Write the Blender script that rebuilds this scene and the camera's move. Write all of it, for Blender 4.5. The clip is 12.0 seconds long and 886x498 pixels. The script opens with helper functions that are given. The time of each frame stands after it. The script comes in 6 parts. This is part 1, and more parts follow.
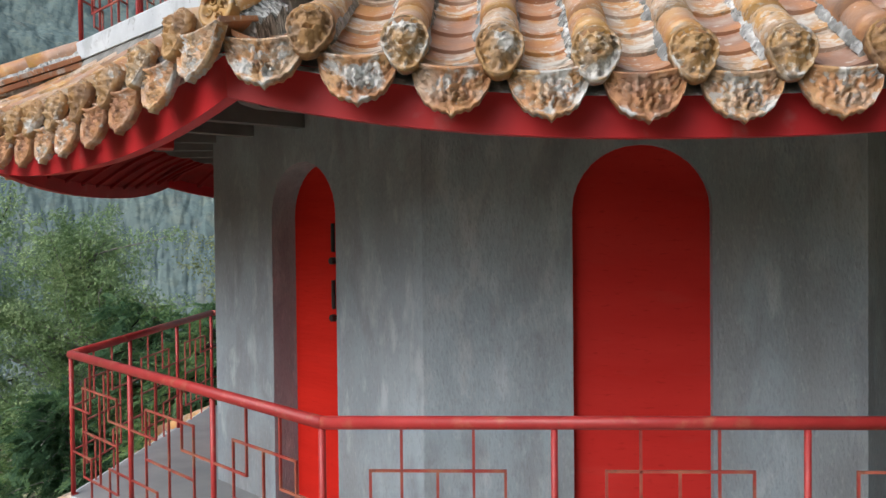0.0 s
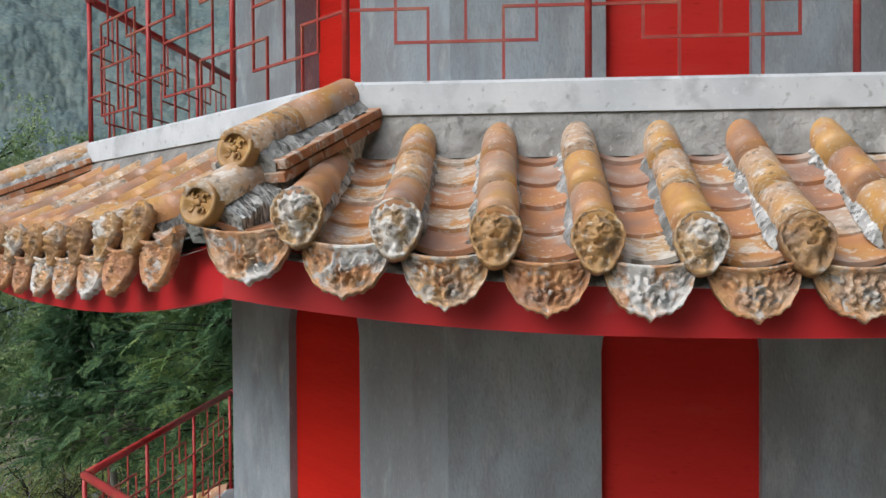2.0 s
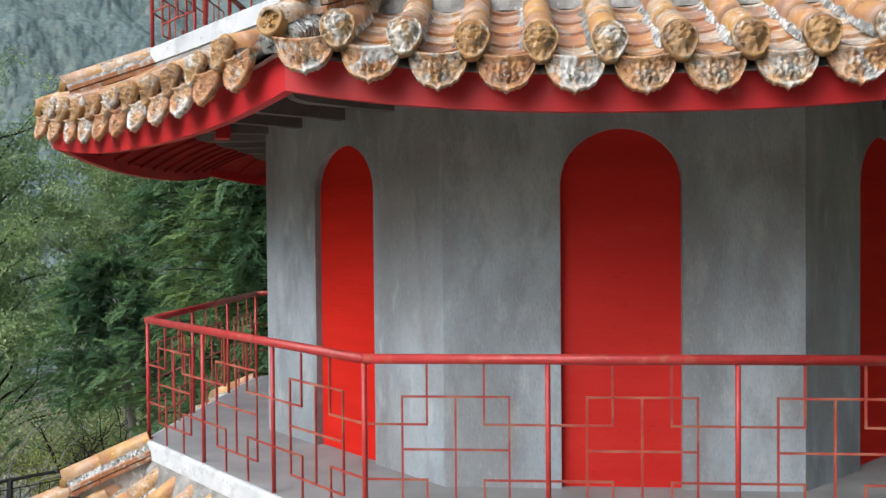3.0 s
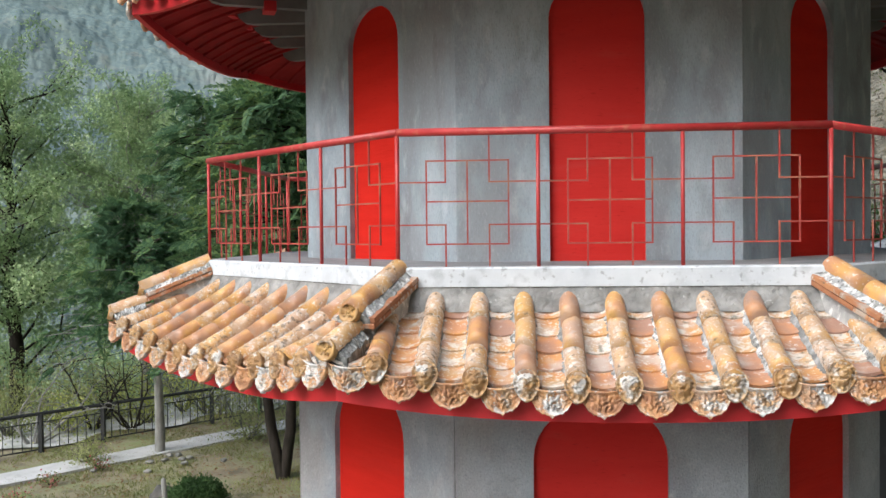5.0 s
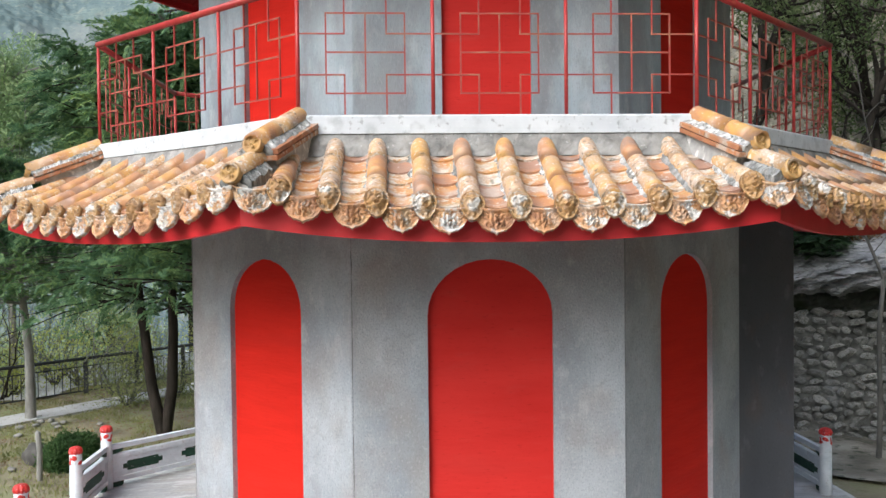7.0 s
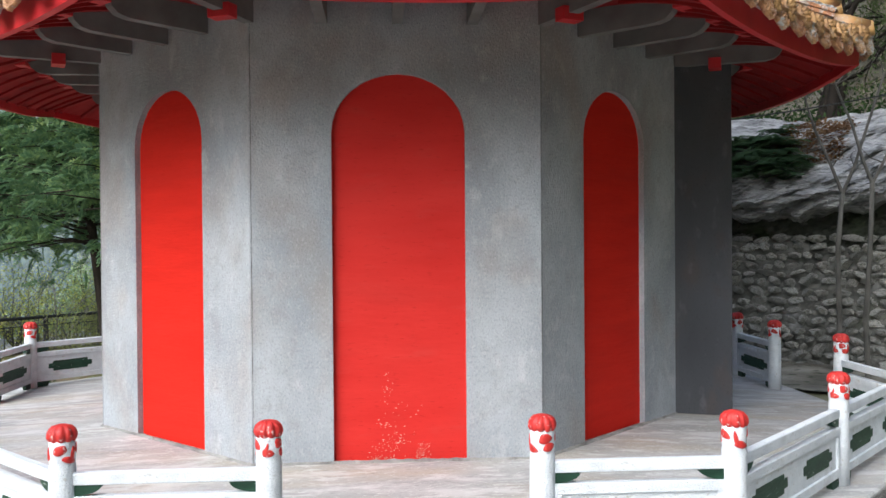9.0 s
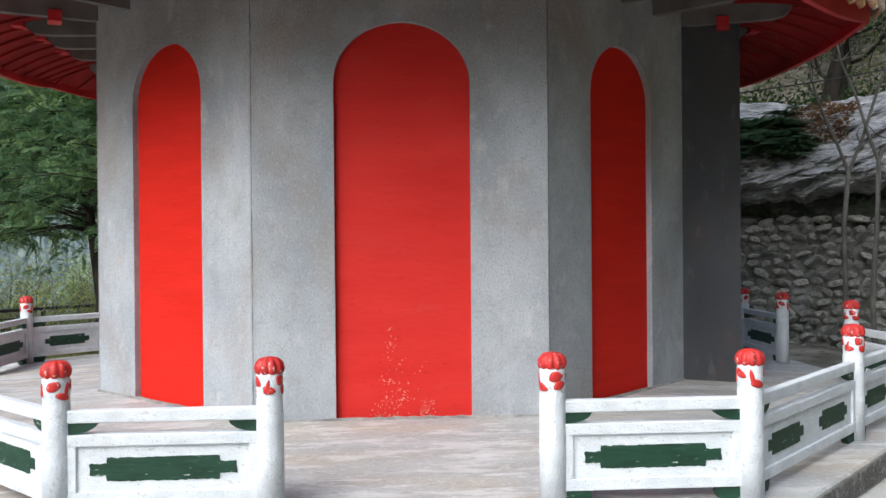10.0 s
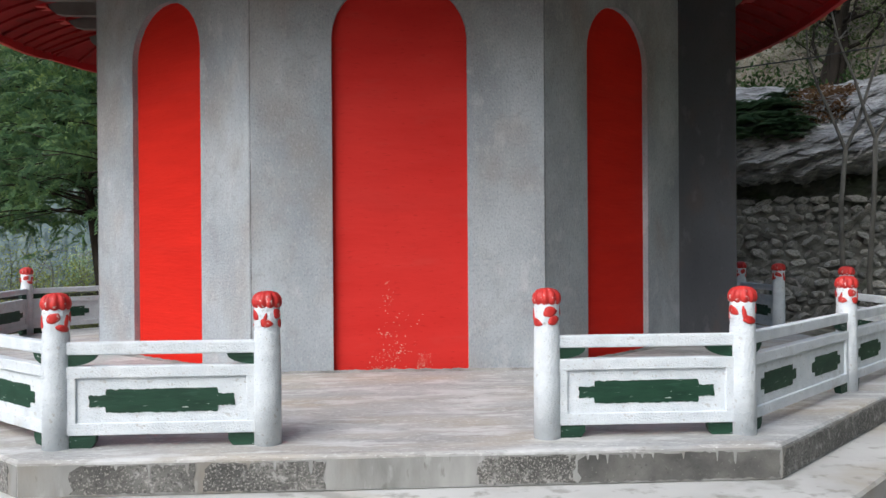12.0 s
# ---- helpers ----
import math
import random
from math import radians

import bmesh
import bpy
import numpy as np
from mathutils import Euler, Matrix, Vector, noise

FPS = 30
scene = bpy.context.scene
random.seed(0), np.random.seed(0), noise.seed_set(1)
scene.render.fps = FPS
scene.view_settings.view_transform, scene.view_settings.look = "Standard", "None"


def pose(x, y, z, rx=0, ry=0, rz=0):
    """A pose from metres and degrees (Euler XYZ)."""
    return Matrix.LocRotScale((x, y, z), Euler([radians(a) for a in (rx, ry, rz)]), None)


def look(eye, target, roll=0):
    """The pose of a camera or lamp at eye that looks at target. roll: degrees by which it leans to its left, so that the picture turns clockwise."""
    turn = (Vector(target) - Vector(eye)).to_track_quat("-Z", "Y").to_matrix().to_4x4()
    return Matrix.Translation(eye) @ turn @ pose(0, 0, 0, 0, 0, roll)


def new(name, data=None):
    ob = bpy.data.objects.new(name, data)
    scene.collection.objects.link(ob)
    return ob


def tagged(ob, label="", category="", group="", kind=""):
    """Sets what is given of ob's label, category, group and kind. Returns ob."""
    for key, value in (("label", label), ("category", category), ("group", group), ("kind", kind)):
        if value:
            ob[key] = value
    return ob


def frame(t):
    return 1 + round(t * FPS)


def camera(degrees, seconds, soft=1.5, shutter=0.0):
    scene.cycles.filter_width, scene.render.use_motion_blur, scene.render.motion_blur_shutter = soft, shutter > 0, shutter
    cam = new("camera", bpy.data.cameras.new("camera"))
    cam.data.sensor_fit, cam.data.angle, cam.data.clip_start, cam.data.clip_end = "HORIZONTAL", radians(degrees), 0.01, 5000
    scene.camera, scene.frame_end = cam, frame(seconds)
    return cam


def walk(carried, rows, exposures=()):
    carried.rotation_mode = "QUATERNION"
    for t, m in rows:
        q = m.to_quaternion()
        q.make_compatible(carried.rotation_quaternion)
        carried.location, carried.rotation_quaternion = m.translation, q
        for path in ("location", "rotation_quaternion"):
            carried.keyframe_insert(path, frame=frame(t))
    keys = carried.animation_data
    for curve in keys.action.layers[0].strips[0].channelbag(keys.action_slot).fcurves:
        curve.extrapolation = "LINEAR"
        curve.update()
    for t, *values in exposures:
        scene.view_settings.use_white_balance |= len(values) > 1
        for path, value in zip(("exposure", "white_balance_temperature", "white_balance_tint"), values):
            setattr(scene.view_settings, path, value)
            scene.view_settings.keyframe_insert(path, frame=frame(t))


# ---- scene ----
# Camera: a drone that sinks along the front of the pagoda.
cam = camera(53.38, 12.0)
PATH = [
    (0.0, -0.706, -6.611, 8.348, 88.86, 0.61, 3.04),
    (0.5, -0.806, -6.512, 7.701, 88.88, 0.58, 3.49),
    (1.0, -0.834, -6.420, 7.169, 88.87, 0.46, 3.76),
    (1.5, -0.785, -6.390, 6.695, 88.87, 0.33, 4.35),
    (2.0, -0.752, -6.505, 6.205, 88.94, 0.40, 4.42),
    (2.5, -0.626, -7.106, 5.747, 88.92, 0.49, 4.46),
    (3.0, -0.632, -7.718, 5.388, 88.89, 0.48, 4.49),
    (3.5, -0.668, -7.992, 5.031, 88.92, 0.51, 4.50),
    (3.7, -0.656, -8.118, 4.855, 88.92, 0.52, 4.55),
    (5.3, -0.629, -9.234, 3.971, 88.78, 0.64, 4.50),
    (5.5, -0.638, -9.299, 3.874, 88.79, 0.68, 4.52),
    (6.0, -0.718, -9.422, 3.664, 88.79, 0.73, 4.46),
    (6.1, -0.730, -9.432, 3.618, 88.79, 0.73, 3.14),
    (6.2, -0.752, -9.475, 3.570, 88.78, 0.74, 1.08),
    (6.3, -0.743, -9.469, 3.528, 88.77, 0.74, -0.81),
    (6.4, -0.780, -9.483, 3.479, 88.75, 0.73, -2.05),
    (6.5, -0.764, -9.452, 3.429, 88.76, 0.72, -2.13),
    (7.0, -0.757, -9.396, 3.084, 88.72, 0.65, -3.33),
    (7.5, -0.566, -9.322, 2.637, 88.64, 0.52, -3.58),
    (7.7, -0.417, -9.318, 2.450, 88.66, 0.45, -3.72),
    (9.3, -0.117, -9.017, 1.505, 89.54, 0.46, -3.94),
    (9.5, -0.133, -8.981, 1.425, 89.62, 0.47, -3.97),
    (10.0, -0.152, -8.936, 1.250, 89.70, 0.48, -3.96),
    (10.5, -0.163, -8.938, 1.095, 89.75, 0.46, -3.95),
    (11.0, -0.145, -8.958, 0.963, 89.77, 0.44, -3.96),
    (11.5, -0.127, -8.978, 0.921, 89.73, 0.39, -3.95),
    (12.0, -0.135, -8.990, 0.912, 89.74, 0.39, -3.95),
]
EXPOSURE = [(0.0, 0.66), (0.5, 0.93), (1.0, 1.10), (1.5, 0.90), (2.0, 0.50), (2.5, 0.72), (3.0, 0.93), (3.5, 1.15), (5.5, 1.05), (7.0, 1.17), (7.5, 1.22), (9.5, 1.10), (10.5, 0.88), (12.0, 0.72)]
walk(cam, [(row[0], pose(*row[1:])) for row in PATH], EXPOSURE)

# ---- light ----
world = bpy.data.worlds.new("overcast_sky")
scene.world = world
world.use_nodes = True
wn = world.node_tree
sky = wn.nodes.new("ShaderNodeTexSky")
sky.sky_type = "NISHITA"
sky.sun_disc = False
sky.sun_elevation, sky.sun_rotation = radians(42), radians(-139)
sky.air_density, sky.dust_density, sky.ozone_density = 1.0, 4.0, 2.5
wn.links.new(sky.outputs[0], wn.nodes["Background"].inputs[0])
wn.nodes["Background"].inputs[1].default_value = 0.13
sun = new("sun", bpy.data.lights.new("sun", "SUN"))
sun.data.energy, sun.data.angle, sun.data.color = 1.3, radians(50), (0.83, 0.935, 1.0)
sun.matrix_world = look((-12, -14, 17), (0, 0, 0))

S8 = math.sqrt(2) - 1          # half side of an octagon of inradius 1
rng = np.random.default_rng(7)


# ---- materials ----
def mat(name, cols, scale=6.0, rough=0.7, bump=0.3, bscale=40.0, stretch=(1, 1, 1), spots=(), vary=0.0, detail=6.0,
        metal=0.0, spec=0.5, dist=0.004, leaf=False):
    """A surface: a noise ramp of colours, shaped stains laid over it (scale, low, high, colour, amount) and a fine relief."""
    m = bpy.data.materials.new(name)
    m.use_nodes = True
    n, l = m.node_tree.nodes, m.node_tree.links
    b = n["Principled BSDF"]
    tc, info = n.new("ShaderNodeTexCoord"), n.new("ShaderNodeObjectInfo")
    off = n.new("ShaderNodeVectorMath")
    off.operation = "MULTIPLY_ADD"
    off.inputs[1].default_value = stretch
    l.new(tc.outputs["Object"], off.inputs[0])
    if vary:
        sh = n.new("ShaderNodeMath")
        sh.operation = "MULTIPLY"
        sh.inputs[1].default_value = 37.0
        l.new(info.outputs["Random"], sh.inputs[0])
        l.new(sh.outputs[0], off.inputs[2])

    def noise_of(sc, det):
        t = n.new("ShaderNodeTexNoise")
        t.inputs["Scale"].default_value, t.inputs["Detail"].default_value = sc, det
        l.new(off.outputs[0], t.inputs["Vector"])
        return t.outputs[0]

    ramp = n.new("ShaderNodeValToRGB")
    while len(ramp.color_ramp.elements) < len(cols):
        ramp.color_ramp.elements.new(0.5)
    for e, (p, c) in zip(ramp.color_ramp.elements, cols):
        e.position, e.color = p, (*c, 1)
    base = noise_of(scale, detail)
    if vary:
        add = n.new("ShaderNodeMath")
        add.operation = "MULTIPLY_ADD"
        add.inputs[1].default_value = vary
        l.new(info.outputs["Random"], add.inputs[0])
        sub = n.new("ShaderNodeMath")
        sub.operation = "SUBTRACT"
        l.new(base, sub.inputs[0])
        sub.inputs[1].default_value = vary / 2
        l.new(sub.outputs[0], add.inputs[2])
        base = add.outputs[0]
    if leaf:
        geo = n.new("ShaderNodeNewGeometry")
        add = n.new("ShaderNodeMath")
        add.operation = "MULTIPLY_ADD"
        add.inputs[1].default_value = 0.24
        l.new(geo.outputs["Random Per Island"], add.inputs[0])
        sub = n.new("ShaderNodeMath")
        sub.operation = "SUBTRACT"
        sub.inputs[1].default_value = 0.12
        l.new(base, sub.inputs[0])
        l.new(sub.outputs[0], add.inputs[2])
        base = add.outputs[0]
    l.new(base, ramp.inputs[0])
    colour = ramp.outputs[0]
    for sc, lo, hi, c, amount in spots:
        mr = n.new("ShaderNodeMapRange")
        mr.inputs["From Min"].default_value, mr.inputs["From Max"].default_value = lo, hi
        mr.inputs["To Max"].default_value = amount
        src = noise_of(sc, 8.0)
        if vary:
            a2 = n.new("ShaderNodeMath")
            a2.operation = "MULTIPLY_ADD"
            a2.inputs[1].default_value, = (0.16,)
            l.new(info.outputs["Random"], a2.inputs[0])
            l.new(src, a2.inputs[2])
            s2 = n.new("ShaderNodeMath")
            s2.operation = "SUBTRACT"
            s2.inputs[1].default_value = 0.08
            l.new(a2.outputs[0], s2.inputs[0])
            src = s2.outputs[0]
        l.new(src, mr.inputs["Value"])
        mix = n.new("ShaderNodeMix")
        mix.data_type = "RGBA"
        l.new(mr.outputs[0], mix.inputs["Factor"])
        l.new(colour, mix.inputs["A"])
        mix.inputs["B"].default_value = (*c, 1)
        colour = mix.outputs["Result"]
    l.new(colour, b.inputs["Base Color"])
    b.inputs["Roughness"].default_value, b.inputs["Metallic"].default_value = rough, metal
    b.inputs["Specular IOR Level"].default_value = spec
    if bump:
        bp = n.new("ShaderNodeBump")
        bp.inputs["Strength"].default_value, bp.inputs["Distance"].default_value = bump, dist
        l.new(noise_of(bscale, 8.0), bp.inputs["Height"])
        l.new(bp.outputs[0], b.inputs["Normal"])
    if leaf:
        tr, mx = n.new("ShaderNodeBsdfTranslucent"), n.new("ShaderNodeMixShader")
        l.new(colour, tr.inputs["Color"])
        mx.inputs[0].default_value = 0.46
        l.new(b.outputs[0], mx.inputs[1])
        l.new(tr.outputs[0], mx.inputs[2])
        l.new(mx.outputs[0], n["Material Output"].inputs["Surface"])
    return m


M_WALL = mat("wall_render", [(0.25, (0.245, 0.292, 0.325)), (0.5, (0.35, 0.41, 0.455)), (0.75, (0.455, 0.52, 0.565))], 2.6, 0.9, 1.0, 85,
             (1, 1, 0.4), [(0.8, 0.52, 0.66, (0.21, 0.22, 0.23), 0.5), (4.5, 0.55, 0.68, (0.21, 0.222, 0.235), 0.6), (9.0, 0.56, 0.68, (0.54, 0.58, 0.61), 0.5),
                           (1.9, 0.48, 0.62, (0.245, 0.25, 0.258), 0.6), (5.5, 0.56, 0.66, (0.20, 0.205, 0.215), 0.4), (16.0, 0.56, 0.70, (0.27, 0.28, 0.29), 0.35), (85.0, 0.53, 0.64, (0.20, 0.21, 0.22), 0.24), (64.0, 0.57, 0.68, (0.60, 0.62, 0.635), 0.15)], dist=0.005, spec=0.2)
M_WALL_LOW = mat("pebbled_wall_render", [(0.25, (0.275, 0.305, 0.335)), (0.5, (0.37, 0.405, 0.435)), (0.75, (0.47, 0.51, 0.54))], 2.2, 0.9, 1.0, 75,
                 (1, 1, 0.7), [(0.9, 0.52, 0.70, (0.25, 0.25, 0.255), 0.5), (4.5, 0.55, 0.70, (0.28, 0.29, 0.30), 0.45), (7.0, 0.58, 0.72, (0.56, 0.57, 0.585), 0.45),
                               (1.7, 0.50, 0.66, (0.31, 0.275, 0.245), 0.55), (15.0, 0.58, 0.70, (0.27, 0.27, 0.275), 0.35), (70.0, 0.53, 0.62, (0.18, 0.185, 0.195), 0.26), (55.0, 0.56, 0.65, (0.64, 0.65, 0.665), 0.17)], dist=0.008, spec=0.2)
M_SLAB = mat("concrete_floor", [(0.3, (0.21, 0.22, 0.23)), (0.7, (0.30, 0.302, 0.305))], 3.0, 0.8, 0.4, 60,
             spots=[(2.0, 0.58, 0.75, (0.22, 0.21, 0.2), 0.5)])
M_WHITEWASH = mat("whitewashed_edge", [(0.3, (0.46, 0.495, 0.53)), (0.7, (0.60, 0.63, 0.655))], 4.0, 0.75, 0.4, 50,
                  spots=[(7.0, 0.54, 0.66, (0.34, 0.365, 0.385), 0.65), (2.5, 0.56, 0.70, (0.38, 0.40, 0.41), 0.6), (25, 0.62, 0.70, (0.22, 0.23, 0.235), 0.6), (40.0, 0.60, 0.68, (0.66, 0.68, 0.70), 0.3)])
M_DOOR = mat("red_door_paint", [(0.3, (0.58, 0.015, 0.008)), (0.7, (0.67, 0.021, 0.011))], 3.0, 0.7, 1.0, 16, (0.4, 0.4, 3.0),
             [(1.3, 0.55, 0.8, (0.52, 0.022, 0.016), 0.6), (30.0, 0.60, 0.70, (0.50, 0.006, 0.004), 0.5)], spec=0.18)
M_DOOR_FADED = mat("faded_red_door_paint", [(0.3, (0.56, 0.022, 0.018)), (0.7, (0.64, 0.034, 0.028))], 2.0, 0.75, 0.6, 14, (0.5, 0.5, 2.2),
                   [(1.3, 0.52, 0.75, (0.50, 0.035, 0.03), 0.5), (30.0, 0.60, 0.70, (0.42, 0.012, 0.01), 0.5), (5.0, 0.58, 0.70, (0.56, 0.06, 0.05), 0.25)], spec=0.18)
M_FASCIA = mat("red_eave_paint", [(0.3, (0.46, 0.014, 0.02)), (0.7, (0.60, 0.024, 0.03))], 3.0, 0.5, 0.2, 30,
               spots=[(6.0, 0.66, 0.75, (0.5, 0.16, 0.15), 0.5)])
# The eave red again, darkened so the colour holds the shade under the eaves.
M_SOFFIT_RED = mat("shade_dark_soffit_red", [(0.3, (0.20, 0.009, 0.010)), (0.7, (0.29, 0.015, 0.016))], 3.0, 0.7, 0.2, 30, spec=0.2, spots=[(5.0, 0.58, 0.70, (0.12, 0.012, 0.012), 0.6)])
M_SOFFIT_GREY = mat("grey_soffit", [(0.3, (0.12, 0.115, 0.11)), (0.7, (0.19, 0.185, 0.18))], 4.0, 0.85, 0.3, 40)
M_RAIL = mat("red_rail_paint", [(0.3, (0.35, 0.025, 0.026)), (0.7, (0.45, 0.042, 0.04))], 9.0, 0.45, 0.3, 60,
             spots=[(14.0, 0.56, 0.70, (0.44, 0.15, 0.09), 0.55), (45, 0.66, 0.72, (0.16, 0.07, 0.04), 0.7)])
M_LATTICE = mat("rusty_lattice_paint", [(0.3, (0.27, 0.032, 0.028)), (0.7, (0.37, 0.06, 0.045))], 7.0, 0.5, 0.3, 60,
                spots=[(5.0, 0.48, 0.60, (0.36, 0.14, 0.085), 0.75), (30, 0.62, 0.70, (0.14, 0.07, 0.045), 0.7)])
M_TILE = mat("ochre_glazed_tile", [(0.22, (0.31, 0.195, 0.145)), (0.40, (0.46, 0.23, 0.115)), (0.55, (0.55, 0.305, 0.095)), (0.75, (0.50, 0.33, 0.19))], 6.0,
             0.42, 0.6, 55, (1, 0.25, 1), vary=0.34, dist=0.006,
             spots=[(5.0, 0.47, 0.62, (0.46, 0.33, 0.25), 0.7), (14.0, 0.57, 0.70, (0.45, 0.41, 0.37), 0.55), (60.0, 0.60, 0.66, (0.66, 0.61, 0.53), 0.42), (30.0, 0.63, 0.68, (0.64, 0.63, 0.60), 0.5),
                    (34, 0.64, 0.71, (0.10, 0.08, 0.06), 0.7)])
M_DISC = mat("ochre_disc_glaze", [(0.3, (0.34, 0.19, 0.07)), (0.6, (0.47, 0.28, 0.10)), (0.8, (0.52, 0.36, 0.18))], 18.0, 0.45, 0.5, 60, vary=0.2,
             spots=[(14.0, 0.58, 0.66, (0.55, 0.50, 0.42), 0.6), (30.0, 0.60, 0.68, (0.16, 0.10, 0.06), 0.5)])
M_PAN = mat("orange_pan_tile", [(0.25, (0.32, 0.185, 0.135)), (0.45, (0.45, 0.215, 0.11)), (0.6, (0.50, 0.245, 0.085)), (0.78, (0.48, 0.31, 0.16))], 7.0, 0.5, 0.5, 55, (1, 0.2, 1), vary=0.5,
            spots=[(6.0, 0.48, 0.63, (0.46, 0.40, 0.35), 0.75), (18.0, 0.57, 0.65, (0.58, 0.57, 0.53), 0.75), (50.0, 0.61, 0.67, (0.66, 0.64, 0.58), 0.6), (13, 0.65, 0.73, (0.09, 0.09, 0.065), 0.75)])
M_DRIP = mat("carved_drip_tile", [(0.25, (0.29, 0.135, 0.075)), (0.5, (0.50, 0.25, 0.115)), (0.75, (0.55, 0.34, 0.165))], 14.0, 0.65, 1.0, 48, vary=0.3, dist=0.012,
             spots=[(9.0, 0.50, 0.66, (0.52, 0.42, 0.34), 0.6), (8.0, 0.585, 0.635, (0.60, 0.61, 0.605), 0.85), (30.0, 0.57, 0.66, (0.20, 0.13, 0.09), 0.7), (22.0, 0.60, 0.65, (0.45, 0.47, 0.47), 0.7), (45.0, 0.62, 0.68, (0.70, 0.63, 0.52), 0.5)])
M_MEDAL = mat("carved_end_tile", [(0.25, (0.20, 0.11, 0.055)), (0.5, (0.38, 0.21, 0.08)), (0.75, (0.44, 0.28, 0.13))], 16.0, 0.6, 1.0, 52, vary=0.3, dist=0.010,
              spots=[(9.0, 0.50, 0.66, (0.46, 0.37, 0.28), 0.65), (9.0, 0.59, 0.64, (0.58, 0.58, 0.565), 0.8), (26.0, 0.56, 0.66, (0.14, 0.10, 0.07), 0.7), (48.0, 0.62, 0.68, (0.68, 0.62, 0.52), 0.5)])
M_BRICK = mat("terracotta_course", [(0.3, (0.30, 0.12, 0.06)), (0.7, (0.44, 0.20, 0.09))], 8.0, 0.7, 0.7, 50, vary=0.3,
              spots=[(9.0, 0.52, 0.64, (0.42, 0.38, 0.33), 0.75), (22.0, 0.60, 0.66, (0.58, 0.57, 0.53), 0.7), (30.0, 0.64, 0.70, (0.08, 0.06, 0.05), 0.6)])
M_MORTAR = mat("weathered_lime_mortar", [(0.3, (0.30, 0.31, 0.31)), (0.6, (0.46, 0.46, 0.45)), (0.8, (0.62, 0.62, 0.60))], 9.0, 0.9, 0.9, 40, dist=0.012,
               spots=[(13.0, 0.54, 0.60, (0.74, 0.74, 0.72), 0.8), (6.0, 0.62, 0.7, (0.14, 0.14, 0.12), 0.6)])
M_BAND = mat("grey_band_mortar", [(0.3, (0.15, 0.147, 0.14)), (0.55, (0.28, 0.277, 0.265)), (0.8, (0.42, 0.415, 0.40))], 7.0, 0.9, 1.0, 22, dist=0.03,
             spots=[(3.0, 0.56, 0.68, (0.12, 0.12, 0.115), 0.7), (26.0, 0.66, 0.72, (0.55, 0.55, 0.53), 0.5)])
M_LIME = mat("white_lime_mortar", [(0.3, (0.17, 0.175, 0.17)), (0.5, (0.34, 0.345, 0.34)), (0.7, (0.58, 0.59, 0.58))], 13.0, 0.9, 1.0, 34, dist=0.018, vary=0.3,
             spots=[(7.0, 0.52, 0.62, (0.13, 0.135, 0.12), 0.7), (26.0, 0.60, 0.66, (0.70, 0.71, 0.71), 0.7), (40.0, 0.60, 0.66, (0.05, 0.05, 0.045), 0.7)])
M_DARK = mat("porch_dark_grey", [(0.3, (0.042, 0.046, 0.053)), (0.7, (0.070, 0.075, 0.084))], 1.6, 0.9, 0.4, 50, (1, 1, 0.5),
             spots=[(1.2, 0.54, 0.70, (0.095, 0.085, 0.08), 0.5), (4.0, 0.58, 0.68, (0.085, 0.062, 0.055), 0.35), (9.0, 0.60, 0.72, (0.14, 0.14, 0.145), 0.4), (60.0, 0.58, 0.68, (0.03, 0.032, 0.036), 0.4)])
M_WHITE = mat("white_paint", [(0.3, (0.60, 0.65, 0.69)), (0.7, (0.73, 0.775, 0.81))], 9.0, 0.65, 1.0, 85, (1, 1, 1.3), dist=0.007, spec=0.3,
              spots=[(44.0, 0.655, 0.69, (0.38, 0.36, 0.33), 0.55), (17.0, 0.66, 0.69, (0.44, 0.43, 0.41), 0.5), (3.0, 0.58, 0.72, (0.45, 0.45, 0.44), 0.5), (5.0, 0.60, 0.78, (0.56, 0.58, 0.60), 0.5), (70.0, 0.66, 0.70, (0.30, 0.28, 0.25), 0.5)])
M_GREEN = mat("green_paint", [(0.3, (0.007, 0.032, 0.018)), (0.7, (0.016, 0.062, 0.036))], 8.0, 0.55, 0.7, 30, (0.5, 0.5, 2.5), spec=0.35,
              spots=[(36.0, 0.69, 0.71, (0.66, 0.68, 0.66), 0.85), (18.0, 0.58, 0.72, (0.03, 0.09, 0.06), 0.6)])
M_REDCAP = mat("red_cap_paint", [(0.3, (0.46, 0.022, 0.022)), (0.7, (0.58, 0.04, 0.032))], 9.0, 0.5, 0.5, 40, spec=0.4,
               spots=[(34.0, 0.62, 0.67, (0.7, 0.55, 0.52), 0.8), (12.0, 0.58, 0.70, (0.30, 0.012, 0.014), 0.6)])
M_TERRACE = mat("terrace_concrete", [(0.3, (0.29, 0.295, 0.295)), (0.5, (0.375, 0.38, 0.38)), (0.75, (0.48, 0.49, 0.49))], 1.6, 0.8, 0.6, 45, (0.5, 1.8, 1), spec=0.25,
                spots=[(1.3, 0.46, 0.64, (0.42, 0.365, 0.29), 0.7), (2.2, 0.54, 0.70, (0.33, 0.315, 0.29), 0.5), (7.0, 0.58, 0.68, (0.27, 0.27, 0.26), 0.5), (5.0, 0.56, 0.64, (0.58, 0.59, 0.59), 0.6), (14.0, 0.60, 0.68, (0.60, 0.60, 0.585), 0.5), (24.0, 0.58, 0.66, (0.26, 0.258, 0.245), 0.5), (45.0, 0.60, 0.68, (0.22, 0.22, 0.21), 0.5), (60.0, 0.60, 0.66, (0.68, 0.68, 0.67), 0.6), (3.2, 0.57, 0.62, (0.56, 0.565, 0.565), 0.5)])
